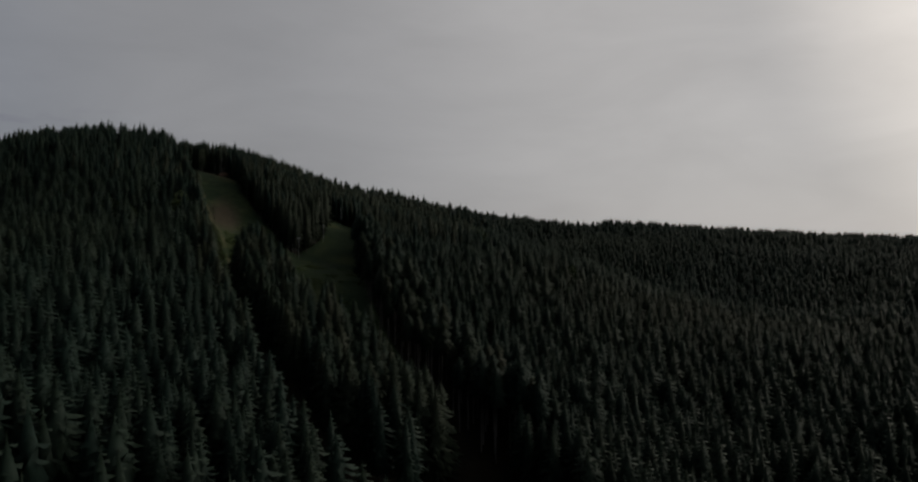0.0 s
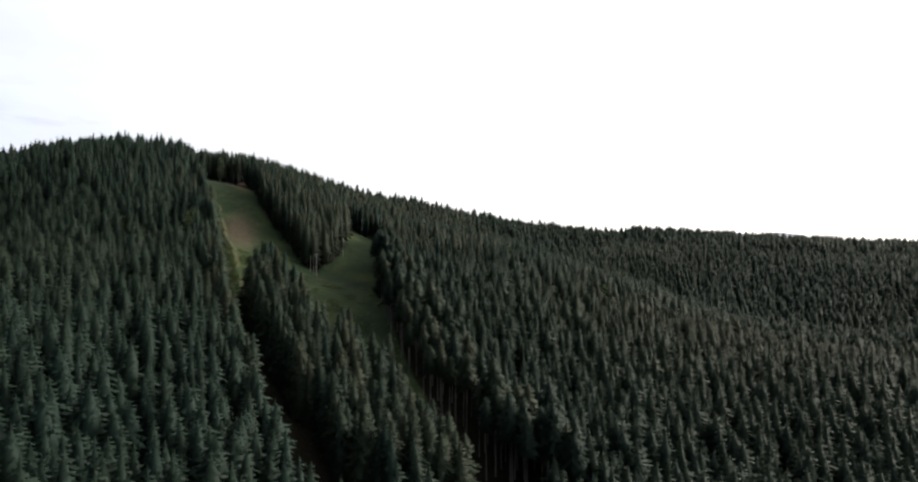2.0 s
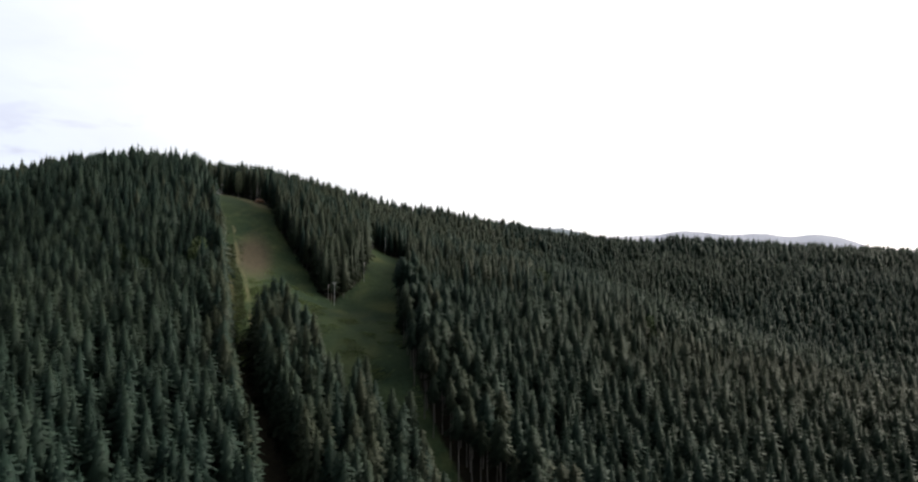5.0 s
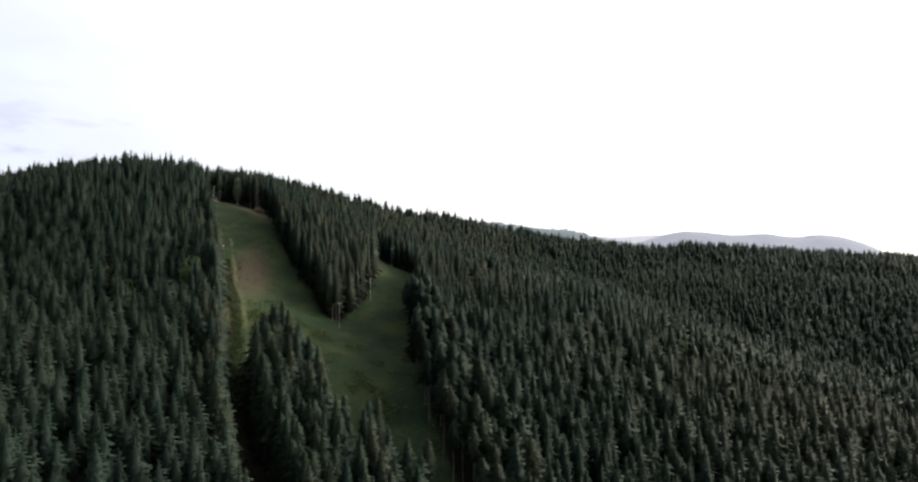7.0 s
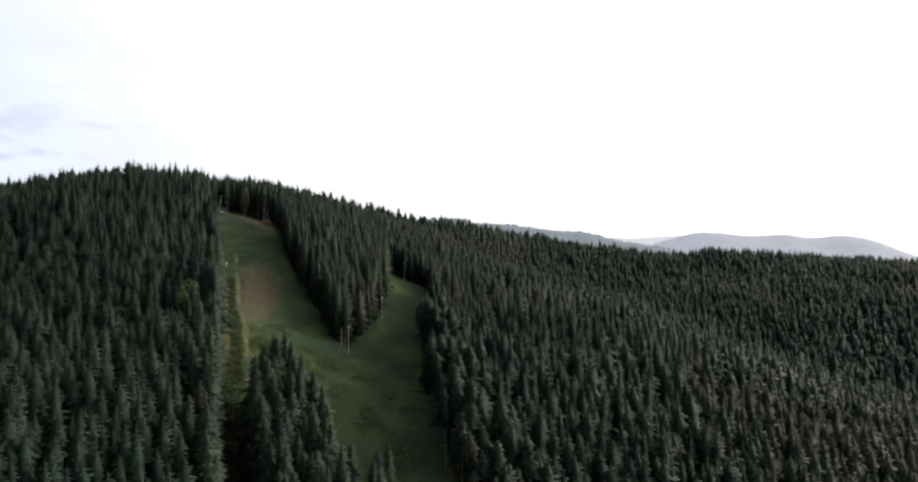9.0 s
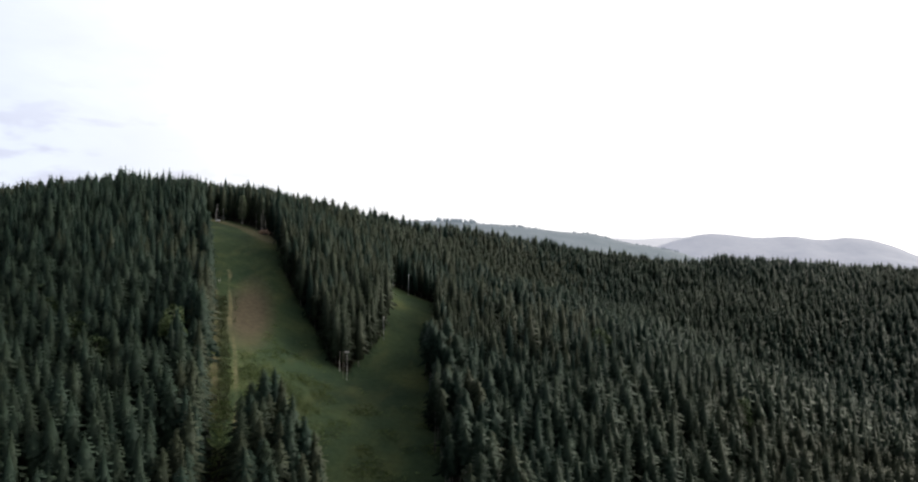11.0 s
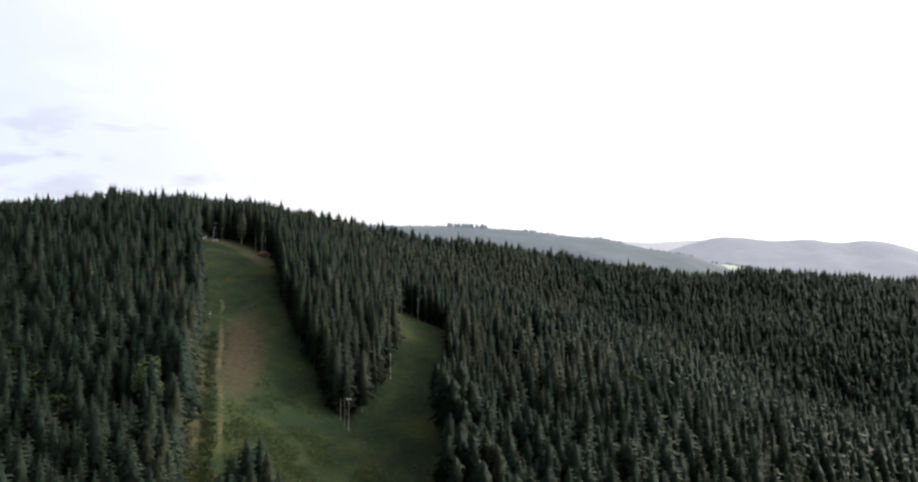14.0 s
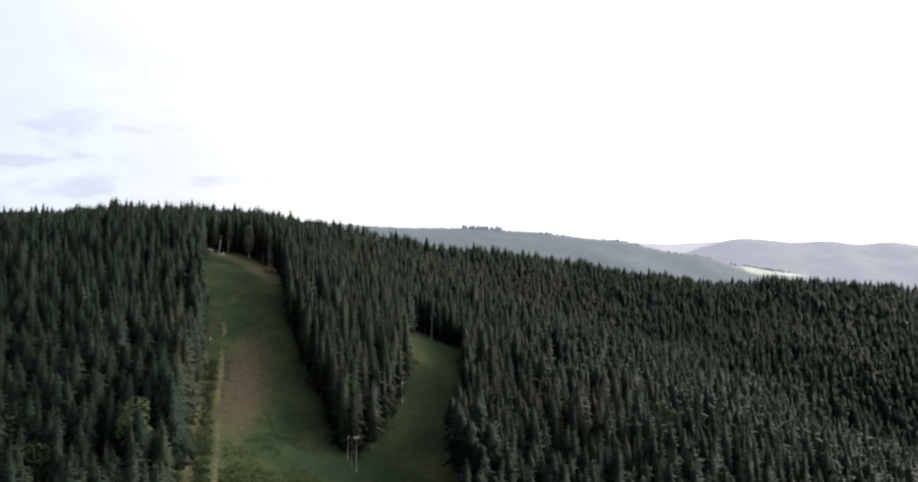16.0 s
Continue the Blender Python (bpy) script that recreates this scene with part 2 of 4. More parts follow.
LENS = plain_material("lamp_glass", (0.80, 0.82, 0.84), 0.12, 0.0, 0.05)
ROOF = plain_material("grey_sheet_roof", (0.22, 0.23, 0.24), 0.5, 0.2)
DARK = plain_material("dark_paint", (0.05, 0.05, 0.055), 0.6)
RUBBER = plain_material("black_rubber", (0.02, 0.02, 0.02), 0.8)

# ---------------------------------------------------------------- mesh helpers


def mesh_of(name, verts, tris, mats, slots=None, attrs=None, smooth=False, normals=None):
    """A mesh from arrays of vertices and triangles."""
    me = bpy.data.meshes.new(name)
    verts, tris = np.asarray(verts, np.float32), np.asarray(tris, np.int32)
    me.vertices.add(len(verts))
    me.vertices.foreach_set("co", verts.ravel())
    me.loops.add(tris.size)
    me.loops.foreach_set("vertex_index", tris.ravel())
    me.polygons.add(len(tris))
    me.polygons.foreach_set("loop_start", np.arange(0, tris.size, tris.shape[1], dtype=np.int32))
    for m in mats:
        me.materials.append(m)
    if slots is not None:
        me.polygons.foreach_set("material_index", np.asarray(slots, np.int32))
    for key, values in (attrs or {}).items():
        a = me.attributes.new(key, "FLOAT", "POINT")
        a.data.foreach_set("value", np.asarray(values, np.float32))
    me.polygons.foreach_set("use_smooth", np.full(len(tris), smooth or normals is not None))
    me.update(calc_edges=True)
    if normals is not None:
        me.normals_split_custom_set_from_vertices(normals)
    return me


def part(name, bm, material, parent, label=""):
    """A bmesh, or a ready mesh, as one mesh object under its thing."""
    if isinstance(bm, bpy.types.Mesh):
        me = bm
    else:
        me = bpy.data.meshes.new(name)
        bm.to_mesh(me)
        bm.free()
        me.materials.append(material)
    ob = new(name, me)
    ob.parent = parent
    return tagged(ob, label) if label else ob


def thing(name, at, label, category, group="", turn=0.0):
    ob = new(name)
    ob.matrix_basis = pose(*at, 0, 0, turn)
    return tagged(ob, label, category, group)


def tube(bm, a, b, r0, r1, sides=10):
    """A tapered round bar from a to b, added to bm."""
    a, b = Vector(a), Vector(b)
    m = Matrix.Translation((a + b) / 2) @ (b - a).to_track_quat("Z", "Y").to_matrix().to_4x4()
    bmesh.ops.create_cone(bm, cap_ends=True, segments=sides, radius1=r0, radius2=r1, depth=(b - a).length, matrix=m)
    return bm


def box(bm, size, at, bevel=0.0, turn=(0, 0, 0)):
    m = pose(*at, *turn) @ Matrix.Diagonal((*size, 1))
    made = bmesh.ops.create_cube(bm, size=1, matrix=m)["verts"]
    if bevel:
        edges = list({e for v in made for e in v.link_edges})
        bmesh.ops.bevel(bm, geom=edges, offset=bevel, segments=2, affect="EDGES")
    return bm


# ---------------------------------------------------------------- the lie of the land
# spot heights of the hill: x, y, z
SPOTS = np.array([
    (0, 0, 12), (-150, 0, 65), (-450, 300, 86), (350, 320, 59), (420, 850, 98), (-83, 349, 97), (-200, 490, 159), (-500, 760, 183),
    (40, 620, 81), (220, 760, 102), (20, 380, 90), (160, 420, 46), (-140, 440, 142), (-240, 620, 165), (120, 600, 86),
    (-120, 320, 111), (-220, 300, 101), (-20, 220, 55), (-80, 480, 117), (-80, 620, 127), (-120, 160, 79), (20, 540, 93),
    (140, 520, 60), (-20, 300, 81), (-140, 280, 99), (-280, 840, 147), (-60, 720, 135), (60, 840, 121), (40, 300, 63),
    (120, 240, 43), (-240, 420, 151), (-180, 420, 146), (-400, 520, 153)], float)


def bend(r):
    r = np.maximum(r, 1e-6) / 100
    return r * r * np.log(r)


_n = len(SPOTS)
_a = np.zeros((_n + 3, _n + 3))
_a[:_n, :_n] = bend(np.hypot(SPOTS[:, None, 0] - SPOTS[None, :, 0], SPOTS[:, None, 1] - SPOTS[None, :, 1]))
_a[:_n, _n], _a[:_n, _n + 1:] = 1, SPOTS[:, :2] / 100
_a[_n:, :_n] = _a[:_n, _n:].T
_c = np.linalg.solve(_a, np.r_[SPOTS[:, 2], 0, 0, 0])


def crest_y(x):
    """Where the hill's back begins to fall away."""
    return np.interp(x, [-400, -120, -40, 300], [650, 680, 800, 820])


def land(x, y):
    """The height of the ground: a smooth sheet through the spots that sinks into a wide valley farther out."""
    x, y = np.broadcast_arrays(np.asarray(x, float), np.asarray(y, float))
    cx, cy = np.clip(x, -560, 480), np.clip(y, -60, 1040)
    z = np.full(x.shape, _c[_n]) + _c[_n + 1] * cx / 100 + _c[_n + 2] * cy / 100
    for k in range(_n):
        z = z + _c[k] * bend(np.hypot(cx - SPOTS[k, 0], cy - SPOTS[k, 1]))
    z = z - 0.0012 * np.clip(cy - crest_y(x), 0, 260) ** 2
    out = np.hypot(x - cx, y - cy)
    s = np.clip(out / 900, 0, 1)
    s = s * s * (3 - 2 * s)
    z = z * (1 - s) - 40 * s
    z = z + 0.14 * np.sin(x / 9.1 + np.sin(y / 13.0)) * np.cos(y / 11.3) + 0.09 * np.sin(x / 3.7 + y / 5.1) * np.sin(y / 4.3 - x / 6.0)
    return z


def inside(poly, x, y):
    x, y = np.asarray(x, float), np.asarray(y, float)
    hit = np.zeros(x.shape, bool)
    for (ax, ay), (bx, by) in zip(poly, poly[1:] + poly[:1]):
        if ay != by:
            hit ^= ((ay > y) != (by > y)) & (x < (bx - ax) * (y - ay) / (by - ay) + ax)
    return hit


def off_line(line, x, y):
    """The distance of points from a broken line."""
    x, y = np.asarray(x, float), np.asarray(y, float)
    best = np.full(x.shape, 1e9)
    for (ax, ay), (bx, by) in zip(line, line[1:]):
        dx, dy = bx - ax, by - ay
        t = np.clip(((x - ax) * dx + (y - ay) * dy) / (dx * dx + dy * dy), 0, 1)
        best = np.minimum(best, np.hypot(x - ax - t * dx, y - ay - t * dy))
    return best


# the ski run with its side run, and the island of trees in its foot
RUN = [(-216, 512), (-190, 462), (-168, 417), (-154, 389), (-140, 363), (-130, 339), (-120, 319), (-112, 300), (-102, 280),
       (-94, 262), (-80, 231), (-67, 208), (-55.5, 189), (-34, 152), (0, 110), (40, 130), (20, 165), (3, 195), (-11, 222),
       (-25, 250), (-32, 268), (-39, 290), (-46, 320), (-52, 354), (-55, 374), (-58, 407), (-61, 441), (-67, 481), (-89, 481),
       (-88, 455), (-77, 408), (-76, 387), (-79, 363), (-83, 351), (-90, 354), (-101, 372), (-112, 387), (-124, 403),
       (-136, 425), (-147, 451), (-153, 463), (-176, 495), (-206, 521)]
ISLAND = [(-90.5, 277), (-80, 283), (-66, 262), (-53, 237), (-40, 212), (-26, 186), (-4, 150), (-15, 150), (-39, 187), (-52.5, 207), (-68, 231), (-83, 257)]
# open ground beside the island with a few odd trees
SKIRT = [(-80, 283), (-66, 266), (-50, 251), (-33, 243), (-23, 215), (-15, 204), (-7, 187), (4, 160), (-4, 150), (-26, 186), (-40, 212), (-53, 237), (-66, 262)]
TRACK = [(-150, 399), (-147, 394), (-142, 382), (-133, 364), (-127, 350), (-117.5, 332), (-110.5, 318), (-104, 304), (-98, 290), (-88, 268)]
VERGE = [(-146, 375), (-137, 357), (-128.5, 340), (-120, 323), (-113.5, 309), (-103, 287)]


def open_ground(x, y):
    return inside(RUN, x, y) & ~inside(ISLAND, x, y)


def build_ground():
    def lines(*spans):
        return np.unique(np.concatenate([np.arange(a, b + 0.01, s) for a, b, s in spans]))
    xs = lines((-3400, -700, 150), (-700, -480, 40), (-480, -220, 7), (-220, -152, 2), (-152, -84, 1), (-84, 46, 2), (46, 400, 7), (400, 700, 40), (700, 3400, 150))
    ys = lines((-800, -80, 80), (-80, 100, 20), (100, 150, 6), (150, 520, 2), (520, 960, 8), (960, 1200, 40), (1200, 4800, 150))
    gx, gy = np.meshgrid(xs, ys)
    gz = land(gx, gy)
    nx, ny = len(xs), len(ys)
    k = np.arange((ny - 1) * nx).reshape(ny - 1, nx)[:, :-1].ravel()
    quads = np.stack([k, k + 1, k + nx + 1, k + nx], 1)
    x, y = gx.ravel(), gy.ravel()
    edge = np.minimum(off_line(RUN + RUN[:1], x, y), off_line(ISLAND + ISLAND[:1], x, y))
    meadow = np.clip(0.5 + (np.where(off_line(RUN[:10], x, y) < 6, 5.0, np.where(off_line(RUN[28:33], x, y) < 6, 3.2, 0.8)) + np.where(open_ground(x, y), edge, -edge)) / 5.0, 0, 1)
    # grass fades to the near-black floor, painting the shade of the gaps
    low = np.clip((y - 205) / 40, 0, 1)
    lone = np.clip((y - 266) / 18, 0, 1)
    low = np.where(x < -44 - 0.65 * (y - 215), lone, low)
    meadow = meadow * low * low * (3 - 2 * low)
    ex, ey = x + 127, y - 363
    u, v = ey * 0.947 - ex * 0.32, ex * 0.947 + ey * 0.32
    earth = np.clip(1.5 - np.hypot(u / 33, (v - 2.0) / 8.5), 0, 1)
    track = np.maximum(np.clip(1.0 - off_line(TRACK, x, y) / 1.5, 0, 1) * (0.82 + 0.18 * np.sin(y / 7.0 + np.sin(x / 3.0))), 0.74 * np.clip(1.2 - off_line(VERGE, x, y) / 4.0, 0, 1))
    crest = np.clip(1.0 - off_line([(-209, 505), (-178, 483), (-153, 456)], x, y) / 15.0, 0, 1) * 0.95
    out = np.clip((np.hypot(np.clip(x, -520, 440) - x, np.clip(y, 0, 1000) - y)) / 200, 0, 1)
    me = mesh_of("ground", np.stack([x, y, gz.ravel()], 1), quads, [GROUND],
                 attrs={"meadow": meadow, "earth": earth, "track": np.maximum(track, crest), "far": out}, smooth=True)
    return tagged(new("ground", me), "wooded hillside with a grassy ski run and bare earth", "hillside", kind="structure")


build_ground()


def build_ridge(name, material, crest, y, depth, drop, label, seed, rough=6.0):
    """A far ridge: its crest line (x, z) at the distance y, falling away to both sides."""
    xs = np.arange(crest[0][0], crest[-1][0] + 1, 22.0)
    zs = np.interp(xs, [c[0] for c in crest], [c[1] for c in crest])
    zs = np.convolve(np.pad(zs, 3, mode="edge"), np.ones(7) / 7, "valid")
    rng = np.random.RandomState(seed)
    rows = [(0.45, -0.7), (0.2, -0.2), (0.0, 0.0)] + [(-s, -(s ** 1.15)) for s in np.linspace(0.05, 1, 16)]
    verts = []
    for k, (dy, dz) in enumerate(rows):
        rib = np.array([noise.noise((float(x) / 260, k * 0.35, seed)) for x in xs]) * rough * 6 * min(1, abs(dy) * 3)
        jag = rng.uniform(-1, 1, len(xs)) * rough * (0.35 if dy == 0 else 0.6)
        verts.append(np.stack([xs, np.full(len(xs), y + dy * depth), zs + dz * drop + rib + jag], 1))
    n, m = len(xs), len(rows)
    k = np.arange((m - 1) * n).reshape(m - 1, n)[:, :-1].ravel()
    me = mesh_of(name, np.concatenate(verts), np.stack([k, k + n, k + n + 1, k + 1], 1), [material], smooth=True)
    return tagged(new(name, me), label, "hills", kind="structure")


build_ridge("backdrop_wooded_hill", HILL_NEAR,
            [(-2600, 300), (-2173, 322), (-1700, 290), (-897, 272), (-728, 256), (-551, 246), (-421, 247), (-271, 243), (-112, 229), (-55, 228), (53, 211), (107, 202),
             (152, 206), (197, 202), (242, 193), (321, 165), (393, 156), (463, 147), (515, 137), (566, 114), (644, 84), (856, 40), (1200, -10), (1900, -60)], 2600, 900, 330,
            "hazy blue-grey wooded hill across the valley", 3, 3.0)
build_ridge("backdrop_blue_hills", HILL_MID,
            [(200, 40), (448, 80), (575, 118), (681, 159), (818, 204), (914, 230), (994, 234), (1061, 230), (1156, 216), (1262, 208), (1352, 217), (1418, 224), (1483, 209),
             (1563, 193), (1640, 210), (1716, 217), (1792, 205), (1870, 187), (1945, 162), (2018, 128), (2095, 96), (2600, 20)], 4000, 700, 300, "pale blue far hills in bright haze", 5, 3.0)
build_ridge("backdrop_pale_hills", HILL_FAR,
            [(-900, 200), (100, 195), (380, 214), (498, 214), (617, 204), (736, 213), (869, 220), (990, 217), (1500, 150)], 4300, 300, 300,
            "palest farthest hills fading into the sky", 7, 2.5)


def build_field():
    """A mown field on the far slope: a long wedge with a wavy outline, blunt at one end."""
    us, ws = np.linspace(0, 1, 40), np.linspace(0, 1, 10)
    gu, gw = np.meshgrid(us, ws)
    top = 92 - 41 * gu + 3 * np.sin(gu * 9)
    low = 62 - 15 * gu + 2 * np.sin(gu * 14 + 1)
    gx = 836 + 285 * gu + 14 * np.sin(gw * 3) * (1 - gu)
    gz = low + (np.maximum(top, low + 1) - low) * gw
    k = np.arange(9 * 40).reshape(9, 40)[:, :-1].ravel()
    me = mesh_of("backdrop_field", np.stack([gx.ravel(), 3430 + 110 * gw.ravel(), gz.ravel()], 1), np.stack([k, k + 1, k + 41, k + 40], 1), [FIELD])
    return tagged(new("backdrop_field", me), "sunlit pale green field on a far slope", "field", kind="structure")


# ---------------------------------------------------------------- spruce


def spruce(seed, high, wide, base, boughs, shoots, fine=True, trunk_sides=5, keen=0.95, crowd=0.85):
    """Arrays of a spruce at the origin: crown (verts, tris, tip, normals) and trunk (verts, tris).
    The needles' normals lean towards the crown's round form, as dense sprays shade."""
    rng = random.Random(seed)
    v, f, tip, nor = [], [], [], []

    def kite(root, end, half, sag, a, rise, young_lit=1.0):
        """A drooping spray of needles: a gabled blade from root to end."""
        d = [end[k] - root[k] for k in range(3)]
        run = math.hypot(d[0], d[1]) or 1e-3
        sx, sy = -d[1] / run * half, d[0] / run * half
        at = rng.uniform(0.5, 0.72)
        mid = [root[k] + d[k] * at for k in range(3)]
        k0 = len(v)
        v.extend([root, (mid[0] + sx, mid[1] + sy, mid[2] - sag), end, (mid[0] - sx, mid[1] - sy, mid[2] - sag)])
        tip.extend([0.0, 0.5 * young_lit, young_lit, 0.5 * young_lit])
        f.extend([(k0, k0 + 2, k0 + 1), (k0, k0 + 3, k0 + 2)])
        j = [rng.gauss(0, 0.13 if fine else 0.07) for k in range(3)]
        for turn, up in ((0.0, rise + 0.25), (0.55, rise), (0.0, rise - 0.1), (-0.55, rise)):
            nor.append((math.cos(a + turn) + j[0], math.sin(a + turn) + j[1], up + j[2]))

    lean = (rng.uniform(-0.35, 0.35), rng.uniform(-0.35, 0.35))
    lop = rng.uniform(0, 6.28)                    # one side of a crown is always thinner
    for w in range(boughs):
        u = (w + rng.uniform(-0.8, 0.8)) / boughs
        u = min(max(u, 0.0), 1.0) ** crowd
        z = high * (base + (0.972 - base) * u)
        a = w * 2.399 + rng.uniform(-0.5, 0.5)
        reach = wide * (1.05 * (1 - u) ** keen + 0.035) * (0.72 + 0.28 * min(1, u * 5 + 0.3)) * (1 + 0.17 * math.cos(a - lop))
        far = reach * rng.choice((0.6, 0.8, 0.95, 1.0, 1.08, 1.28)) * rng.uniform(0.9, 1.1)
        fall = (0.62 - 0.72 * u) * far * rng.uniform(0.6, 1.3)
        ox, oy = lean[0] * u, lean[1] * u
        root = (ox, oy, z + 0.12 * far)
        end = (ox + far * math.cos(a), oy + far * math.sin(a), z - fall)
        half = (0.13 if fine else 0.24) * far + (0.11 if fine else 0.15)
        # new growth, painted paler up the crown for the light on its top
        young_lit = 0.45 + 0.6 * u
        # normals tilt down low in the crown, which darkens the lower boughs
        rise = -0.6 + 1.6 * u
        kite(root, end, half, 0.5 * half + 0.06 * far, a, rise, young_lit)
        for s in range(shoots):
            t = rng.uniform(0.35, 0.8)
            start = tuple(root[j] + (end[j] - root[j]) * t for j in range(3))
            b = a + rng.choice((-1, 1)) * rng.uniform(0.4, 1.0)
            reach2 = far * rng.uniform(0.32, 0.5)
            kite(start, (start[0] + reach2 * math.cos(b), start[1] + reach2 * math.sin(b), start[2] - 0.5 * reach2 - fall * 0.25),
                 half * 0.7, 0.3 * half, b, rise, young_lit)
    # leader
    k0 = len(v)
    for k in range(3):
        c, q = math.cos(k * 2.1), math.sin(k * 2.1)
        v.append((lean[0] + 0.16 * c, lean[1] + 0.16 * q, high * 0.92))
        nor.append((c, q, 0.5))
        tip.append(0.6)
    v.append((lean[0], lean[1], high))
    nor.append((0, 0, 1))
    tip.append(1.0)
    f.extend([(k0, k0 + 1, k0 + 3), (k0 + 1, k0 + 2, k0 + 3), (k0 + 2, k0, k0 + 3)])
    # the dense heart of the crown, kept dark to paint in its inner shade
    k0, sides, rings = len(v), 7 if fine else 5, (0.0, 0.2, 0.45, 0.7) if fine else (0.0, 0.3, 0.65)
    for u in rings:
        for k in range(sides):
            r = wide * (1.0 * (1 - u) ** keen) * rng.uniform(0.5, 0.8) * (0.75 if u == 0 else 1)
            a = 6.283 * (k + rng.uniform(-0.25, 0.25)) / sides + u * 4
            v.append((lean[0] * u + r * math.cos(a), lean[1] * u + r * math.sin(a), high * (base + (0.95 - base) * u) - 0.35 * r + rng.uniform(-0.5, 0.3)))
            nor.append((math.cos(a), math.sin(a), -0.6 + 1.2 * u))
            tip.append(rng.uniform(0.0, 0.3))
    v.append((lean[0], lean[1], high * 0.95))
    nor.append((0, 0, 1))
    tip.append(0.7)
    for ring in range(len(rings)):
        o = k0 + ring * sides
        for k in range(sides):
            j = (k + 1) % sides
            if ring + 1 < len(rings):
                f.extend([(o + k, o + j, o + sides + j), (o + k, o + sides + j, o + sides + k)])
            else:
                f.append((o + k, o + j, k0 + len(rings) * sides))
    tv, tf = [], []
    for h, r in ((-0.06, 0.0085), (0.03, 0.0068), (0.9, 0.0018)):
        for k in range(trunk_sides):
            a = 6.283 * k / trunk_sides
            tv.append((r * high * math.cos(a) + lean[0] * h, r * high * math.sin(a) + lean[1] * h, h * high))
    for ring in range(2):
        for k in range(trunk_sides):
            j, o = (k + 1) % trunk_sides, ring * trunk_sides
            tf.extend([(o + k, o + j, o + trunk_sides + j), (o + k, o + trunk_sides + j, o + trunk_sides + k)])
    nor = np.array(nor)
    return np.array(v), np.array(f), np.array(tip), np.array(tv), np.array(tf), nor / np.linalg.norm(nor, axis=1)[:, None]


def scatter(x0, x1, y0, y1, step, seed):
    """Uneven rows of places, one about every step metres."""
    rng = np.random.RandomState(seed)
    gx, gy = np.meshgrid(np.arange(x0, x1, step), np.arange(y0, y1, step * 0.9))
    gx = gx + (np.arange(gx.shape[0]) % 2)[:, None] * step / 2
    gx = gx + rng.uniform(-0.46, 0.46, gx.shape) * step
    gy = gy + rng.uniform(-0.46, 0.46, gy.shape) * step
    return gx.ravel(), gy.ravel()


def forest(name, kinds, x, y, sizes, label, seed):
    """One mesh of many trees: kinds are spruce() arrays, chosen at random."""
    rng = np.random.RandomState(seed)
    z = land(x, y)
    pick, turn, lift = rng.randint(0, len(kinds), len(x)), rng.uniform(0, 6.28, len(x)), rng.uniform(0, 1, len(x))
    lean = rng.normal(0, 0.012, (len(x), 2))
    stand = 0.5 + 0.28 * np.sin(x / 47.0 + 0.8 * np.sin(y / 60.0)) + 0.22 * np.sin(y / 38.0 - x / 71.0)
    # right slope: olive stand, made paler still to paint in the bright haze
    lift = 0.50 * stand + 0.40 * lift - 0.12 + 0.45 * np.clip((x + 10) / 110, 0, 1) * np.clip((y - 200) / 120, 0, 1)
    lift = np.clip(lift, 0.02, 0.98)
    vs, fs, ns, tips, tints, slots, base = [], [], [], [], [], [], 0
    for g, (cv, cf, ct, tv, tf, cn) in enumerate(kinds):
        at = np.nonzero(pick == g)[0]
        if not len(at):
            continue
        one = np.concatenate([cv, tv])
        tri = np.concatenate([cf, tf + len(cv)])
        c, s = np.cos(turn[at]), np.sin(turn[at])
        k = sizes[at][:, None]
        fat = k * rng.uniform(0.85, 1.2, (len(at), 1))
        px = (one[None, :, 0] * c[:, None] - one[None, :, 1] * s[:, None]) * fat + one[None, :, 2] * k * lean[at, :1] + x[at][:, None]
        py = (one[None, :, 0] * s[:, None] + one[None, :, 1] * c[:, None]) * fat + one[None, :, 2] * k * lean[at, 1:] + y[at][:, None]
        pz = one[None, :, 2] * k + z[at][:, None]
        vs.append(np.stack([px, py, pz], -1).reshape(-1, 3))
        way = np.concatenate([cn, np.c_[tv[:, :2] * 5, np.full(len(tv), 0.01)]])
        ns.append(np.stack([way[None, :, 0] * c[:, None] - way[None, :, 1] * s[:, None], way[None, :, 0] * s[:, None] + way[None, :, 1] * c[:, None],
                            np.broadcast_to(way[None, :, 2], px.shape)], -1).reshape(-1, 3))
        fs.append((tri[None] + (np.arange(len(at)) * len(one))[:, None, None] + base).reshape(-1, 3))
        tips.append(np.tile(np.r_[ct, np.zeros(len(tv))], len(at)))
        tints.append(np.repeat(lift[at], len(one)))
        slots.append(np.tile(np.r_[np.zeros(len(cf)), np.ones(len(tf))], len(at)))
        base += len(one) * len(at)
    me = mesh_of(name, np.concatenate(vs), np.concatenate(fs), [NEEDLES, BARK], np.concatenate(slots),
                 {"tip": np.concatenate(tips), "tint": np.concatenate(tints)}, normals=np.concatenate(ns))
    return tagged(new(name, me), label, "forest", kind="stuff")


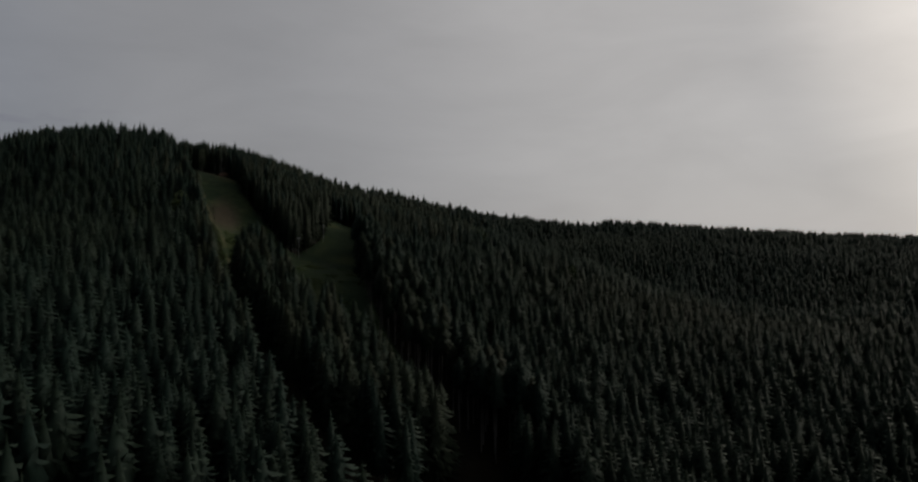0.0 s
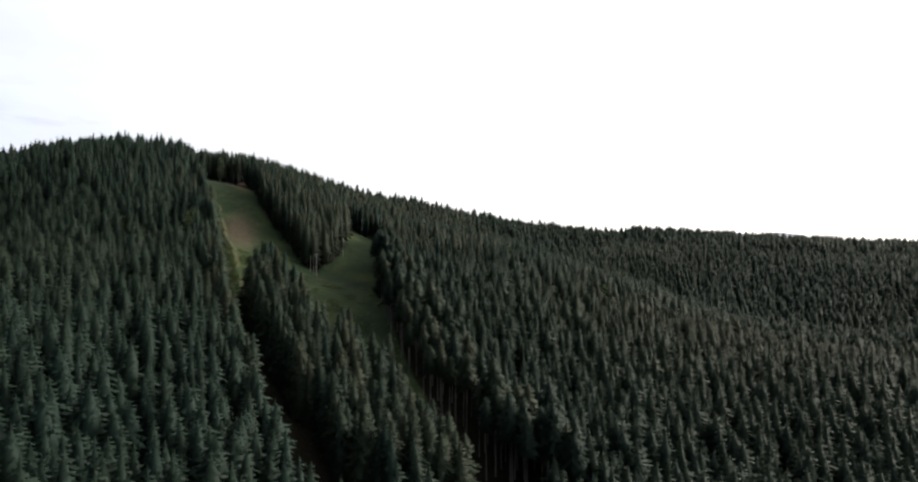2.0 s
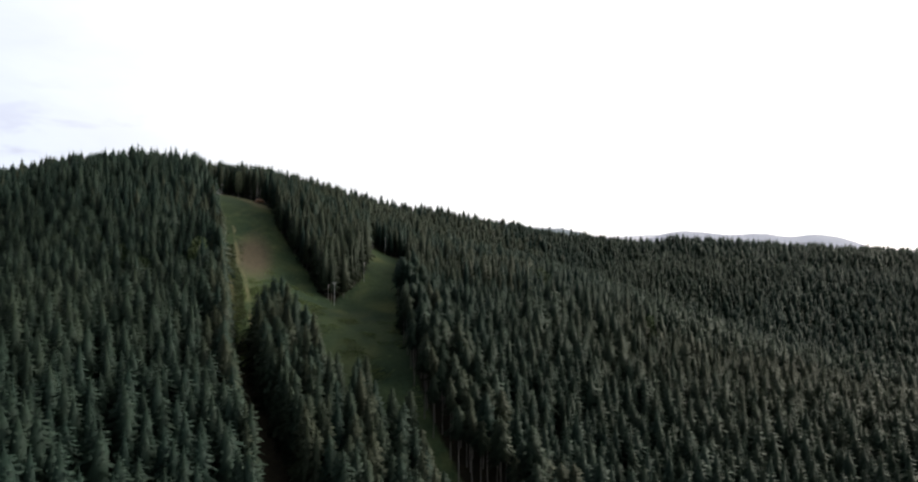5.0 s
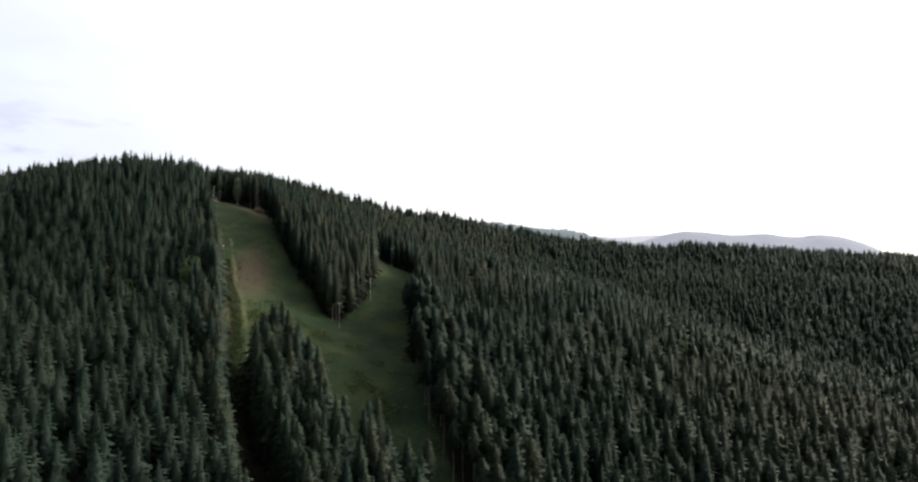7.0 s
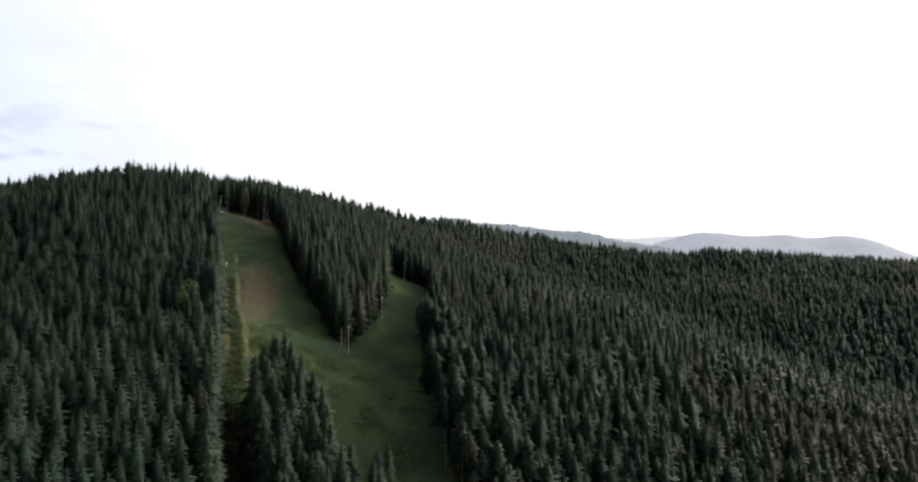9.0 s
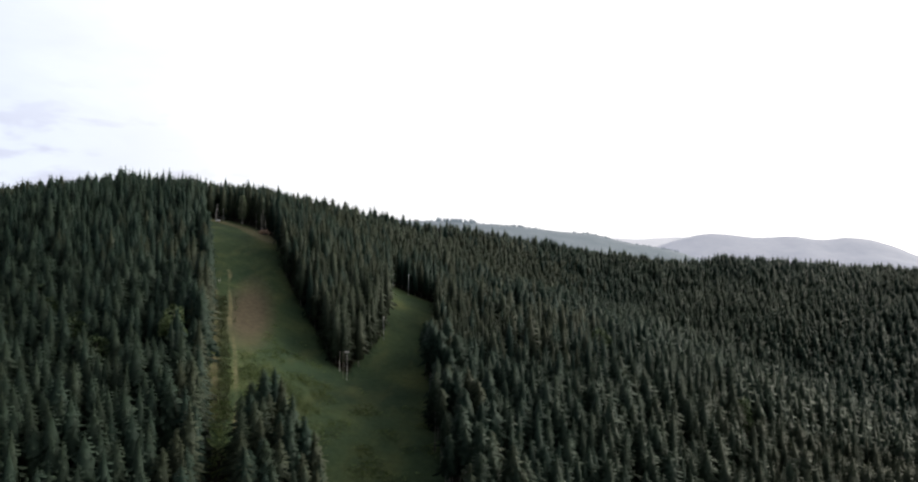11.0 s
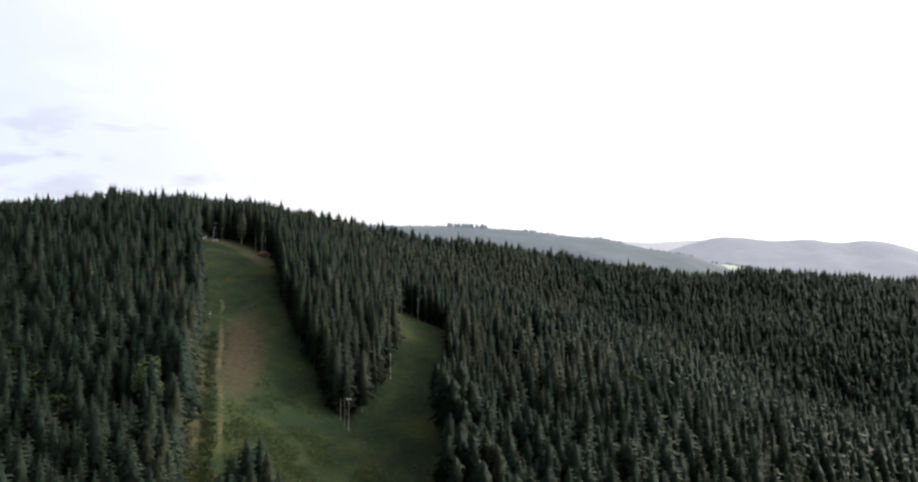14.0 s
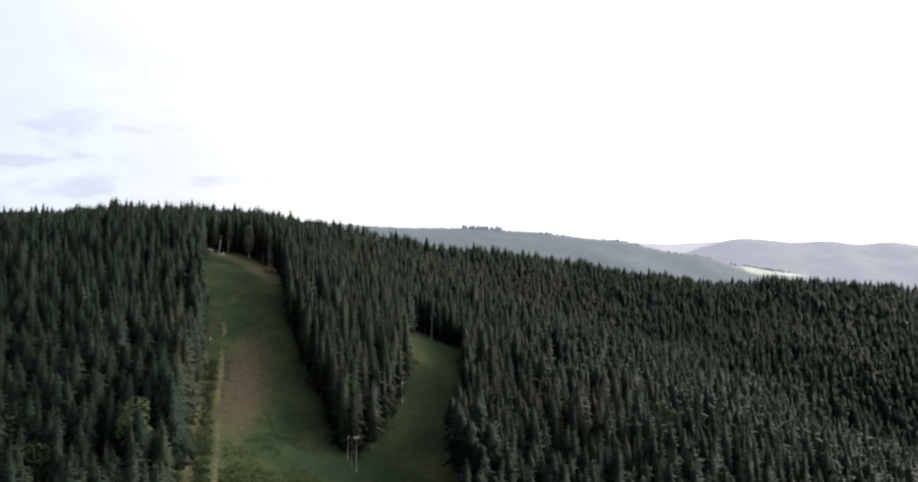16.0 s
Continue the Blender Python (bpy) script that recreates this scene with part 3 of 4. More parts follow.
# sizes vary slowly over the hill, with odd tall and small trees
def tree_size(x, y, seed):
    rng = np.random.RandomState(seed)
    slow = 0.07 * np.sin(x / 31.0 + 1.3) * np.cos(y / 27.0) + 0.05 * np.sin(x / 13.0 - y / 17.0)
    old = np.where((x > 178) & (y > 690), 0.16 * np.abs(np.random.RandomState(seed + 40).normal(0, 1, len(x))) + 0.02, 0.0)
    old = np.where((x > 120) & (x < 176) & (y > 690), -0.08, old)
    return np.clip(1.0 + slow + old + rng.normal(0, 0.085, len(x)) * np.where(y > crest_y(x) - 110, 1.7, 1.0) + 0.25 * np.exp(-((x + 231) / 42) ** 2 - ((y - 462) / 34) ** 2) + 0.20 * np.exp(-((x + 262) / 45) ** 2 - ((y - 650) / 45) ** 2) + 0.22 * np.exp(-((x + 165) / 55) ** 2 - ((y - 548) / 42) ** 2), 0.62, 1.42)


NEAR_KINDS = [spruce(s, 20.5, 3.5 + 0.35 * (s % 4), 0.28, 68, 1, keen=0.60 + 0.05 * (s % 3)) for s in range(9)]
MID_KINDS = [spruce(60 + s, 21.5, 3.2 + 0.3 * (s % 3), 0.16, 64, 1, keen=0.62) for s in range(7)]
FAR_KINDS = [spruce(40 + s, 22.2, 3.6 + 0.35 * (s % 3), 0.42, 19, 0, False, 3, 0.58 + 0.05 * (s % 3)) for s in range(9)]
OPEN_KINDS = [spruce(80 + s, 20.6, 3.7 + 0.3 * (s % 3), 0.04, 230, 1, True, 6, 0.62, 0.9) for s in range(6)]
STAND_KINDS = [spruce(120 + s, 25.0, 3.1 + 0.25 * (s % 3), 0.60, 130, 1, True, 6, 0.62) for s in range(6)]
RANK_KINDS = [spruce(160 + s, 22.0, 3.5 + 0.25 * (s % 3), 0.08, 200, 1, True, 6, 0.63, 0.9) for s in range(6)]

# leafy trees stand where no spruce may
LEAFY = [(-123.5, 303), (-152, 297), (-139, 289), (-174, 300), (-172, 313), (-184, 325), (11.7, 383), (-145, 338), (-157, 306), (58, 352),
         (-193.5, 513)]

# trees keep clear of poles, the lift and the brush pile: x, y, metres
CLEAR = [(-82.7, 349.5, 4.4), (-76, 388, 4.0), (-83, 480, 4.0), (-92, 481, 4.0), (-206, 513, 4.5), (-205, 502, 5.0), (-211, 506, 6.0), (-207, 494, 5.0), (-201, 483, 3.5), (-200, 520, 9.0), (-188, 512, 8.0), (-178, 503, 6.0),
         (-160, 473, 6.5), (-172, 487, 4.5), (-168.5, 483, 5.0), (-165, 479, 5.0), (-50, 348, 3.5), (-172, 424, 3.0), (-146, 381, 3.0), (-133, 343, 3.0), (-193.5, 513, 3.5)]


def thin(x, y):
    """The chance that a place in the forest stays empty."""
    kept = np.zeros(len(x))
    for cx, cy, r in CLEAR:
        kept = np.where(np.hypot(x - cx, y - cy) < r, 1.0, kept)
    return kept + 0.05 + 0.22 * np.clip(np.sin(x / 17.0 + 2 * np.sin(y / 29.0)) * np.sin(y / 15.0 - x / 40.0) - 0.25, 0, 1)


def off_edges(x, y):
    """Trees stand back from the mown edge, farther on the track's side."""
    return (off_line(RUN[:14], x, y) > np.where(np.asarray(y) > 345, 3.2, 2.6)) & (off_line(RUN[15:], x, y) > 0.4) & (off_line(RUN[28:33], x, y) > 2.6)


tx, ty = scatter(-330, 290, 112, 352, 4.75, 11)
keep = (tx > -0.71 * ty - 14) & (tx < 0.70 * ty + 12) & ~open_ground(tx, ty) & off_edges(tx, ty)
for j, (lx, ly) in enumerate(LEAFY):
    keep &= np.hypot(tx - lx, (ty - ly) * np.where((j == 0) & (ty < ly), 0.8, 1.0)) > (4.6 if j == 0 else 3.6)
keep &= np.random.RandomState(21).uniform(0, 1, len(tx)) > thin(tx, ty)
tx, ty = tx[keep], ty[keep]
border = np.minimum(off_line(RUN + RUN[:1], tx, ty), off_line(ISLAND + ISLAND[:1], tx, ty))
# single trees: the island in the run, and the first rows along the lower run
alone = inside(ISLAND, tx, ty) & (ty > 170)
alone |= (border < 8.5) & (ty > 225) & (ty < 352)
alone |= (off_line(RUN[15:24], tx, ty) < 15) & (ty > 180) & (ty < 315)
ix, iy = scatter(-100, 20, 172, 290, 4.1, 14)
held = inside(ISLAND, ix, iy) | inside(SKIRT, ix, iy) & (np.random.RandomState(23).uniform(0, 1, len(ix)) < np.interp(iy, [205, 222, 236, 247, 254], [0.9, 0.75, 0.45, 0.32, 0.05]))
# a close rank along the track's side of the run
rim = RUN[2:13]
rank_x, rank_y = [], []
for (ax, ay), (bx, by) in zip(rim, rim[1:]):
    length = math.hypot(bx - ax, by - ay)
    for j in range(int(length / 3.9)):
        w, back = (j + 0.3 + 0.4 * math.sin(ax + j * 2.1)) / (length / 3.9), 2.3 + 0.9 * math.sin(ay * 1.3 + j * 1.7)
        rank_x.append(ax + (bx - ax) * w + (by - ay) / length * back)
        rank_y.append(ay + (by - ay) * w - (bx - ax) / length * back)
rank_x, rank_y = np.array(rank_x), np.array(rank_y)
clear = ~(inside(RUN, rank_x, rank_y) | inside(ISLAND, rank_x, rank_y)) & (thin(rank_x, rank_y) < 1)
for lx, ly in LEAFY:
    clear &= np.hypot(rank_x - lx, rank_y - ly) > 3.6
rank_x, rank_y = rank_x[clear], rank_y[clear]
near_x, near_y = tx[~alone], ty[~alone]
alone &= ~inside(ISLAND, tx, ty)
# odd trees before the straight edge of the stand
odd = np.random.RandomState(27)
odd_y = np.arange(232, 386, 7.5) + odd.uniform(-2.5, 2.5, 21)
odd_x = np.interp(odd_y, [p[1] for p in RUN[18:27]], [p[0] for p in RUN[18:27]]) + odd.uniform(-2.2, 1.2, 21)
single_x, single_y = np.r_[tx[alone], ix[held], rank_x, odd_x], np.r_[ty[alone], iy[held], rank_y, odd_y]

fx, fy = scatter(-700, 600, 352, 985, 4.9, 12)
keep = (fx > -0.71 * fy - 14) & (fx < 0.70 * fy + 12) & ~open_ground(fx, fy) & off_edges(fx, fy)
keep &= fy < crest_y(fx) + 48
for lx, ly in LEAFY:
    keep &= np.hypot(fx - lx, fy - ly) > 4.6
keep &= np.random.RandomState(22).uniform(0, 1, len(fx)) > thin(fx, fy)
fx, fy = fx[keep], fy[keep]
# the wood between the two runs stands closer
wx, wy = scatter(-190, -60, 352, 560, 4.1, 15)
wood = [(-92, 354), (-79, 363), (-76, 387), (-77, 408), (-88, 455), (-89, 481), (-110, 545), (-190, 545), (-176, 495), (-153, 463), (-136, 425), (-112, 387)]
held = inside(wood, wx, wy) & ~open_ground(wx, wy) & off_edges(wx, wy) & (thin(wx, wy) < 0.5)
apart = ~inside(wood, fx, fy)
fx, fy = np.r_[fx[apart], wx[held]], np.r_[fy[apart], wy[held]]
mid = (fy < 400) & (fx > -250) & (fx < 60) | (fy < 540) & (fx > -240) & (fx < -35)

# the lower slope under the camera's way
ux, uy = scatter(-170, 170, -40, 111, 7.4, 13)
forest("spruce_forest", FAR_KINDS, ux, uy, tree_size(ux, uy, 7), "spruce forest at the foot of the hill", 7)
forest("spruce_forest", NEAR_KINDS, near_x, near_y, tree_size(near_x, near_y, 1), "dense dark spruce forest on the lower hillside", 1)
forest("spruce_forest", MID_KINDS, fx[mid], fy[mid],
       tree_size(fx[mid], fy[mid], 2), "spruce forest round the ski run, bare stems at its edge", 2)
forest("spruce_forest", FAR_KINDS, fx[~mid], fy[~mid], tree_size(fx[~mid], fy[~mid], 3), "spruce forest on the upper slopes and ridge", 3)


def build_spruce(arrays, name, label):
    cv, cf, ct, tv, tf, cn = arrays
    tree = thing(name, (0, 0, 0), label, "spruce", "spruces beside the run")
    part("trunk", mesh_of("trunk", tv, tf, [BARK], smooth=True), None, tree, "straight grey-brown trunk")
    part("crown", mesh_of("crown", cv, cf, [NEEDLES], attrs={"tip": ct, "tint": np.zeros(len(ct))}, normals=cn), None, tree)
    return tree


rng = random.Random(5)
masters = {"open": [], "stand": [], "rank": []}
order = sorted(range(len(single_x)), key=lambda k: (single_y[k] - 250) ** 2 + (single_x[k] + 50) ** 2)
count = 0
sizes = tree_size(single_x, single_y, 4)
on_island = inside(ISLAND, single_x, single_y) | inside(SKIRT, single_x, single_y)
sizes = np.where(on_island, 0.96 + 0.5 * (sizes - 1.0) + 0.11 * np.clip((single_y - 255) / 20, 0, 1), sizes)
extra = []
for k in order:
    x, y = float(single_x[k]), float(single_y[k])
    if count >= 300:
        extra.append(k)
        continue
    # bushy to the ground on the island, long bare stems in the stand across the side run
    kind = "open" if inside(ISLAND, x, y) or inside(SKIRT, x, y) else "stand" if off_line(RUN[15:24], x, y) < 15.5 and y < 315 else "rank"
    pool = masters[kind]
    m = pose(x, y, float(land(x, y)) - 0.1, rng.gauss(0, 0.7), rng.gauss(0, 0.7), rng.uniform(0, 360)) @ Matrix.Diagonal(
        (*[float(sizes[k]) * rng.uniform(0.9, 1.15)] * 2, float(sizes[k]) * rng.uniform(0.88, 1.06), 1))
    if len(pool) < 6:
        arrays, label = {"open": (OPEN_KINDS, "broad spruce with dense drooping branches to the ground"),
                         "stand": (STAND_KINDS, "tall spruce with a long bare stem at the forest edge"),
                         "rank": (RANK_KINDS, "slender dark spruce in the front rank beside the grass")}[kind]
        tree = build_spruce(arrays[len(pool)], "spruce", label)
        tree.matrix_basis = m
        pool.append(tree)
    else:
        src = pool[rng.randrange(6)]
        made = copy_thing(src, Matrix.Identity(4))
        made.matrix_basis = m
    count += 1
if extra:
    ex, ey = single_x[extra], single_y[extra]
    on = inside(ISLAND, ex, ey) | inside(SKIRT, ex, ey)
    across = ~on & (off_line(RUN[15:24], ex, ey) < 15.5)
    for kinds, some in ((OPEN_KINDS, on), (STAND_KINDS, across), (RANK_KINDS, ~on & ~across)):
        if some.any():
            forest("spruce_forest", kinds, ex[some], ey[some], tree_size(ex[some], ey[some], 6), "spruces along the foot of the run", 6)


# ---------------------------------------------------------------- leafy trees and scrub


def leaf_cloud(rng, lobes, count, size):
    """Loose leaf clumps as small bent triangles over a few lobes (centre, radii)."""
    v, f = [], []
    for k in range(count):
        (cx, cy, cz), (rx, ry, rz) = lobes[rng.randrange(len(lobes))]
        a, h = rng.uniform(0, 6.283), rng.uniform(-0.75, 1.0)
        q, d = math.sqrt(max(0, 1 - h * h)), rng.uniform(0.72, 1.06)
        p = (cx + rx * q * math.cos(a) * d, cy + ry * q * math.sin(a) * d, cz + rz * h * d)
        s = size * rng.uniform(0.5, 1.3)
        b, tilt = rng.uniform(0, 6.283), rng.uniform(-0.6, 0.6)
        ux, uy = math.cos(b) * s, math.sin(b) * s
        k0 = len(v)
        v.extend([(p[0] - ux, p[1] - uy, p[2] - tilt * s), (p[0] + uy * 0.7, p[1] - ux * 0.7, p[2] + 0.35 * s),
                  (p[0] + ux, p[1] + uy, p[2] + tilt * s), (p[0] - uy * 0.7, p[1] + ux * 0.7, p[2] - 0.15 * s)])
        f.extend([(k0, k0 + 1, k0 + 2), (k0, k0 + 2, k0 + 3)])
    return v, f


def build_leafy(at, high, wide, leaves, bark, label, seed, count=900, slim=False):
    """A leafy tree: tapered trunk, forked limbs, and a crown of many clumps."""
    rng = random.Random(seed)
    tree = thing("leafy_tree", (at[0], at[1], float(land(*at)) - 0.1), label, "tree", turn=rng.uniform(0, 360))
    bm = bmesh.new()
    tube(bm, (0, 0, -0.5), (0.1, 0, high * 0.4), 0.019 * high, 0.013 * high, 8)
    tube(bm, (0.1, 0, high * 0.39), (0.2, 0.1, high * 0.85), 0.012 * high, 0.004 * high, 7)
    part("trunk", bm, bark, tree, "grey tapered trunk")
    lobes = [((0.15, 0.1, high * 0.78), (wide * 0.5, wide * 0.5, high * 0.2))]
    for k in range(5):
        a = 6.283 * k / 5 + rng.uniform(-0.4, 0.4)
        out, up = wide * rng.uniform(0.35, 0.55), high * rng.uniform(0.45, 0.75)
        end = (out * math.cos(a), out * math.sin(a), up)
        part("limb", tube(bmesh.new(), (0.08, 0, high * rng.uniform(0.26, 0.38)), end, 0.008 * high, 0.003 * high, 6), bark, tree)
        lobes.append((end, (wide * rng.uniform(0.3, 0.42), wide * rng.uniform(0.3, 0.42), high * (0.2 if slim else 0.15))))
    if slim:
        lobes = [((0.1, 0.05, high * (0.24 + 0.125 * k)), (wide * (0.46 - 0.05 * abs(k - 2)), wide * (0.46 - 0.05 * abs(k - 2)), high * 0.10)) for k in range(6)]
    v, f = leaf_cloud(rng, lobes, count * 2, 0.023 * high if slim else 0.025 * high)
    part("crown", mesh_of("crown", v, f, [leaves]), None, tree)
    return tree


for k, (lx, ly) in enumerate(LEAFY[:-1]):
    bright = k == 0
    build_leafy((lx, ly), (20.5, 18, 17, 17, 18, 18, 21, 16, 16, 21)[k], (6.0, 7.5, 6.5, 7.5, 7.0, 8.0, 6.0, 5.5, 6.5, 5.5)[k],
                LEAVES_PALE if bright else LEAVES, BIRCH_BARK if bright else BARK,
                "round broadleaf tree with pale yellow-green leaves among spruces" if bright else "dark green broadleaf tree with a rounded crown in the forest", 200 + k)
build_leafy(LEAFY[-1], 19.0, 6.2, LEAVES_BIRCH, BIRCH_BARK, "slender pale birch at the top of the run", 260, 1000, True)


def build_scrub():
    """Low willow and raspberry scrub between the worn track and the forest edge."""
    rng = random.Random(31)
    v, f = [], []
    for k in range(2600):
        t = rng.random()
        (ax, ay), (bx, by) = ((-150, 396), (-128, 345)) if t < 0.5 else ((-128, 345), (-99, 284))
        w = rng.random()
        x, y = ax + (bx - ax) * w + rng.uniform(-7.5, 4.5), ay + (by - ay) * w + rng.uniform(-3, 3)
        if not open_ground(x, y) or off_line(TRACK, x, y) < 1.5 or off_line(VERGE, x, y) < 1.2 or off_line([*TRACK[3:]], x, y) > 11:
            continue
        h = rng.uniform(0.25, 0.95)
        z = float(land(x, y))
        vv, ff = leaf_cloud(rng, [((x, y, z + h * 0.4), (h * 0.9, h * 0.9, h * 0.5))], 14, 0.34 * h)
        k0 = len(v)
        v.extend(vv)
        f.extend([tuple(j + k0 for j in t3) for t3 in ff])
    me = mesh_of("scrub", v, f, [SCRUB])
    return tagged(new("scrub", me), "low green scrub along the worn track", "scrub", kind="stuff")


build_scrub()


def build_weeds():
    """Rank herbs on the run: low mats of small, nearly level leaves, thickest at its foot."""
    rng = random.Random(32)
    v, f = [], []
    made = 0
    while made < 4200:
        x, y = rng.uniform(-150, -30), rng.uniform(255, 372)
        if not open_ground(x, y) or off_line(TRACK, x, y) < 1.0 or off_line([(-137, 390), (-118, 336)], x, y) < 8:
            continue
        rank = noise.noise((x / 9, y / 9, 4.0)) + 0.7 * min(1, max(0, (352 - y) / 40)) - 0.32 - 0.5 * min(1, max(0, (x + 88) / 25))
        if rng.random() > 0.12 + rank:
            continue
        made += 1
        z, wide = float(land(x, y)), rng.uniform(0.5, 1.3)
        for j in range(9):
            a, r = rng.uniform(0, 6.283), wide * math.sqrt(rng.random())
            px, py, pz = x + r * math.cos(a), y + r * math.sin(a), z + rng.uniform(0.08, 0.28) + 0.25 * max(0, rank) * (1 - r / wide)
            b, q = rng.uniform(0, 6.283), rng.uniform(0.14, 0.34)
            t1, t2 = rng.uniform(-0.4, 0.4), rng.uniform(-0.4, 0.4)
            cx, sx = q * math.cos(b), q * math.sin(b)
            k0 = len(v)
            v.extend([(px - cx, py - sx, pz - t1 * q), (px + sx * 0.7, py - cx * 0.7, pz - t2 * q), (px + cx, py + sx, pz + t1 * q),
                      (px - sx * 0.7, py + cx * 0.7, pz + t2 * q)])
            f.extend([(k0, k0 + 1, k0 + 2), (k0, k0 + 2, k0 + 3)])
    me = mesh_of("weeds", v, f, [WEEDS])
    return tagged(new("weeds", me), "rank green herbs on the ski run", "grass", kind="stuff")


build_weeds()
build_field()


def build_crest_trees():
    """A thin row of trees on the far hill's skyline, with one taller clump."""
    rng = random.Random(33)
    v, f = [], []
    for k in range(500):
        x = rng.uniform(-1000, 520) if k > 60 else rng.uniform(-360, -215)
        z = np.interp(x, [-897, -728, -551, -421, -271, -112, -55, 53, 107, 152, 197, 242, 321, 393, 463, 515], [272, 256, 246, 247, 243, 229, 228, 211, 202, 206, 202, 193, 165, 156, 147, 137]) - 6
        h = rng.uniform(5, 13) if k > 60 else rng.uniform(10, 22)
        w, y = h * rng.uniform(0.16, 0.3), 2600 + rng.uniform(-12, 6)
        if k >= 440:                              # hedges over the far field
            x, y, h = rng.uniform(800, 1090), 3560 + rng.uniform(0, 20), rng.uniform(5, 10)
            z, w = 93 - 0.144 * (x - 836) + rng.uniform(-2, 5), h * rng.uniform(0.5, 0.9)
        k0 = len(v)
        for j in range(5):
            v.append((x + w * math.cos(j * 1.2566), y + w * math.sin(j * 1.2566), z))
        for j in range(5):
            v.append((x + 0.8 * w * math.cos(j * 1.2566), y + 0.8 * w * math.sin(j * 1.2566), z + h * 0.55))
        v.append((x, y, z + h))
        for j in range(5):
            i = (j + 1) % 5
            f.extend([(k0 + j, k0 + i, k0 + 5 + i), (k0 + j, k0 + 5 + i, k0 + 5 + j), (k0 + 5 + j, k0 + 5 + i, k0 + 10)])
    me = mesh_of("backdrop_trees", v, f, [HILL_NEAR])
    return tagged(new("backdrop_trees", me), "hazy trees along the far hill's skyline", "trees", kind="stuff")


build_crest_trees()

# ---------------------------------------------------------------- poles, lift and small things of the run


def ground_at(x, y, sink=0.0):
    return (x, y, float(land(x, y)) - sink)


def build_floodlight(x, y, high, heads, label, turn=0.0):
    """A ski-run floodlight: tapered steel pole on a concrete foot, a cross arm and box lamps."""
    post = thing("floodlight_pole", ground_at(x, y), label, "light pole", "floodlights of the run", turn)
    part("pole", tube(bmesh.new(), (0, 0, -0.4), (0, 0, high), 0.085, 0.055, 12), STEEL, post)
    part("foot", tube(bmesh.new(), (0, 0, -0.6), (0, 0, 0.18), 0.32, 0.26, 10), GROUND_STONE, post, "grey concrete foot")
    part("cross_arm", box(bmesh.new(), (1.3 if heads > 1 else 0.7, 0.09, 0.09), (0, 0, high - 0.12), 0.015), STEEL, post)
    for k in range(heads):
        off = (k - (heads - 1) / 2) * 1.0
        head = part("lamp_head", box(bmesh.new(), (0.52, 0.42, 0.30), (off, -0.22, high + 0.10), 0.04, (18, 0, 0)), STEEL, post, "grey floodlight housing")
        part("lens", box(bmesh.new(), (0.44, 0.34, 0.03), (off, -0.24, high - 0.07), 0.008, (18, 0, 0)), LENS, head, "pale glass lens")
        part("bracket", tube(bmesh.new(), (off, 0, high - 0.10), (off, -0.16, high + 0.02), 0.03, 0.03, 6), STEEL, post)
    return post


GROUND_STONE = plain_material("concrete", (0.36, 0.35, 0.33), 0.9)


def build_wood_pole(x, y, high, label):
    post = thing("wooden_pole", ground_at(x, y), label, "pole")
    part("pole", tube(bmesh.new(), (0, 0, -0.5), (0, 0, high), 0.085, 0.065, 10), POLE_WOOD, post)
    part("cap", tube(bmesh.new(), (0, 0, high), (0, 0, high + 0.12), 0.11, 0.02, 10), ROOF, post, "small sheet-metal cap")
    part("band", tube(bmesh.new(), (0, 0, 1.6), (0, 0, 1.72), 0.125, 0.122, 10), STEEL, post, "steel band")
    return post


build_floodlight(-81.5, 347.2, 10.0, 2, "grey steel floodlight pole with two lamps below the trees", 10)
build_wood_pole(-83.0, 347.4, 9.6, "weathered wooden pole beside the twin floodlight")
build_floodlight(-77.2, 389.3, 9.2, 1, "grey steel floodlight pole with one lamp by the side run", 60)
build_floodlight(-83.0, 480.5, 11.0, 1, "tall grey floodlight pole at the head of the side run", 20)
build_floodlight(-92.0, 481.5, 7.0, 1, "short floodlight pole before dark spruces", 20)
build_floodlight(-206.0, 514.0, 7.0, 1, "floodlight pole at the top of the run", 30)


def build_snag(x, y, high, label, seed, group="dead stems"):
    """A dead, pale, nearly bare stem with short broken branches."""
    rng = random.Random(seed)
    tree = thing("dead_tree", ground_at(x, y), label, "dead tree", group)
    part("trunk", tube(bmesh.new(), (0, 0, -0.4), (rng.uniform(-0.3, 0.3), rng.uniform(-0.3, 0.3), high), 0.0075 * high + 0.06, 0.04, 8), GREY_BARK, tree)
    for k in range(9):
        z, a = high * rng.uniform(0.35, 0.97), rng.uniform(0, 6.283)
        r = rng.uniform(0.3, 1.1)
        part("branch", tube(bmesh.new(), (0, 0, z), (r * math.cos(a), r * math.sin(a), z - 0.2 * r), 0.035, 0.01, 5), GREY_BARK, tree)
    return tree


for k, (x, y, h) in enumerate(((-171.7, 489.8, 11.0), (-169.0, 485.5, 13.5), (-166.5, 482.5, 10.5), (-177.5, 496.0, 10.0))):
    build_snag(x, y, h, "pale dead stem at the upper edge of the run", 300 + k)
build_snag(-50.5, 349.5, 21.0, "tall pale bare stem before the dark stand", 310)
build_snag(-85.6, 351.8, 7.5, "thin grey stem beside the floodlight poles", 311)


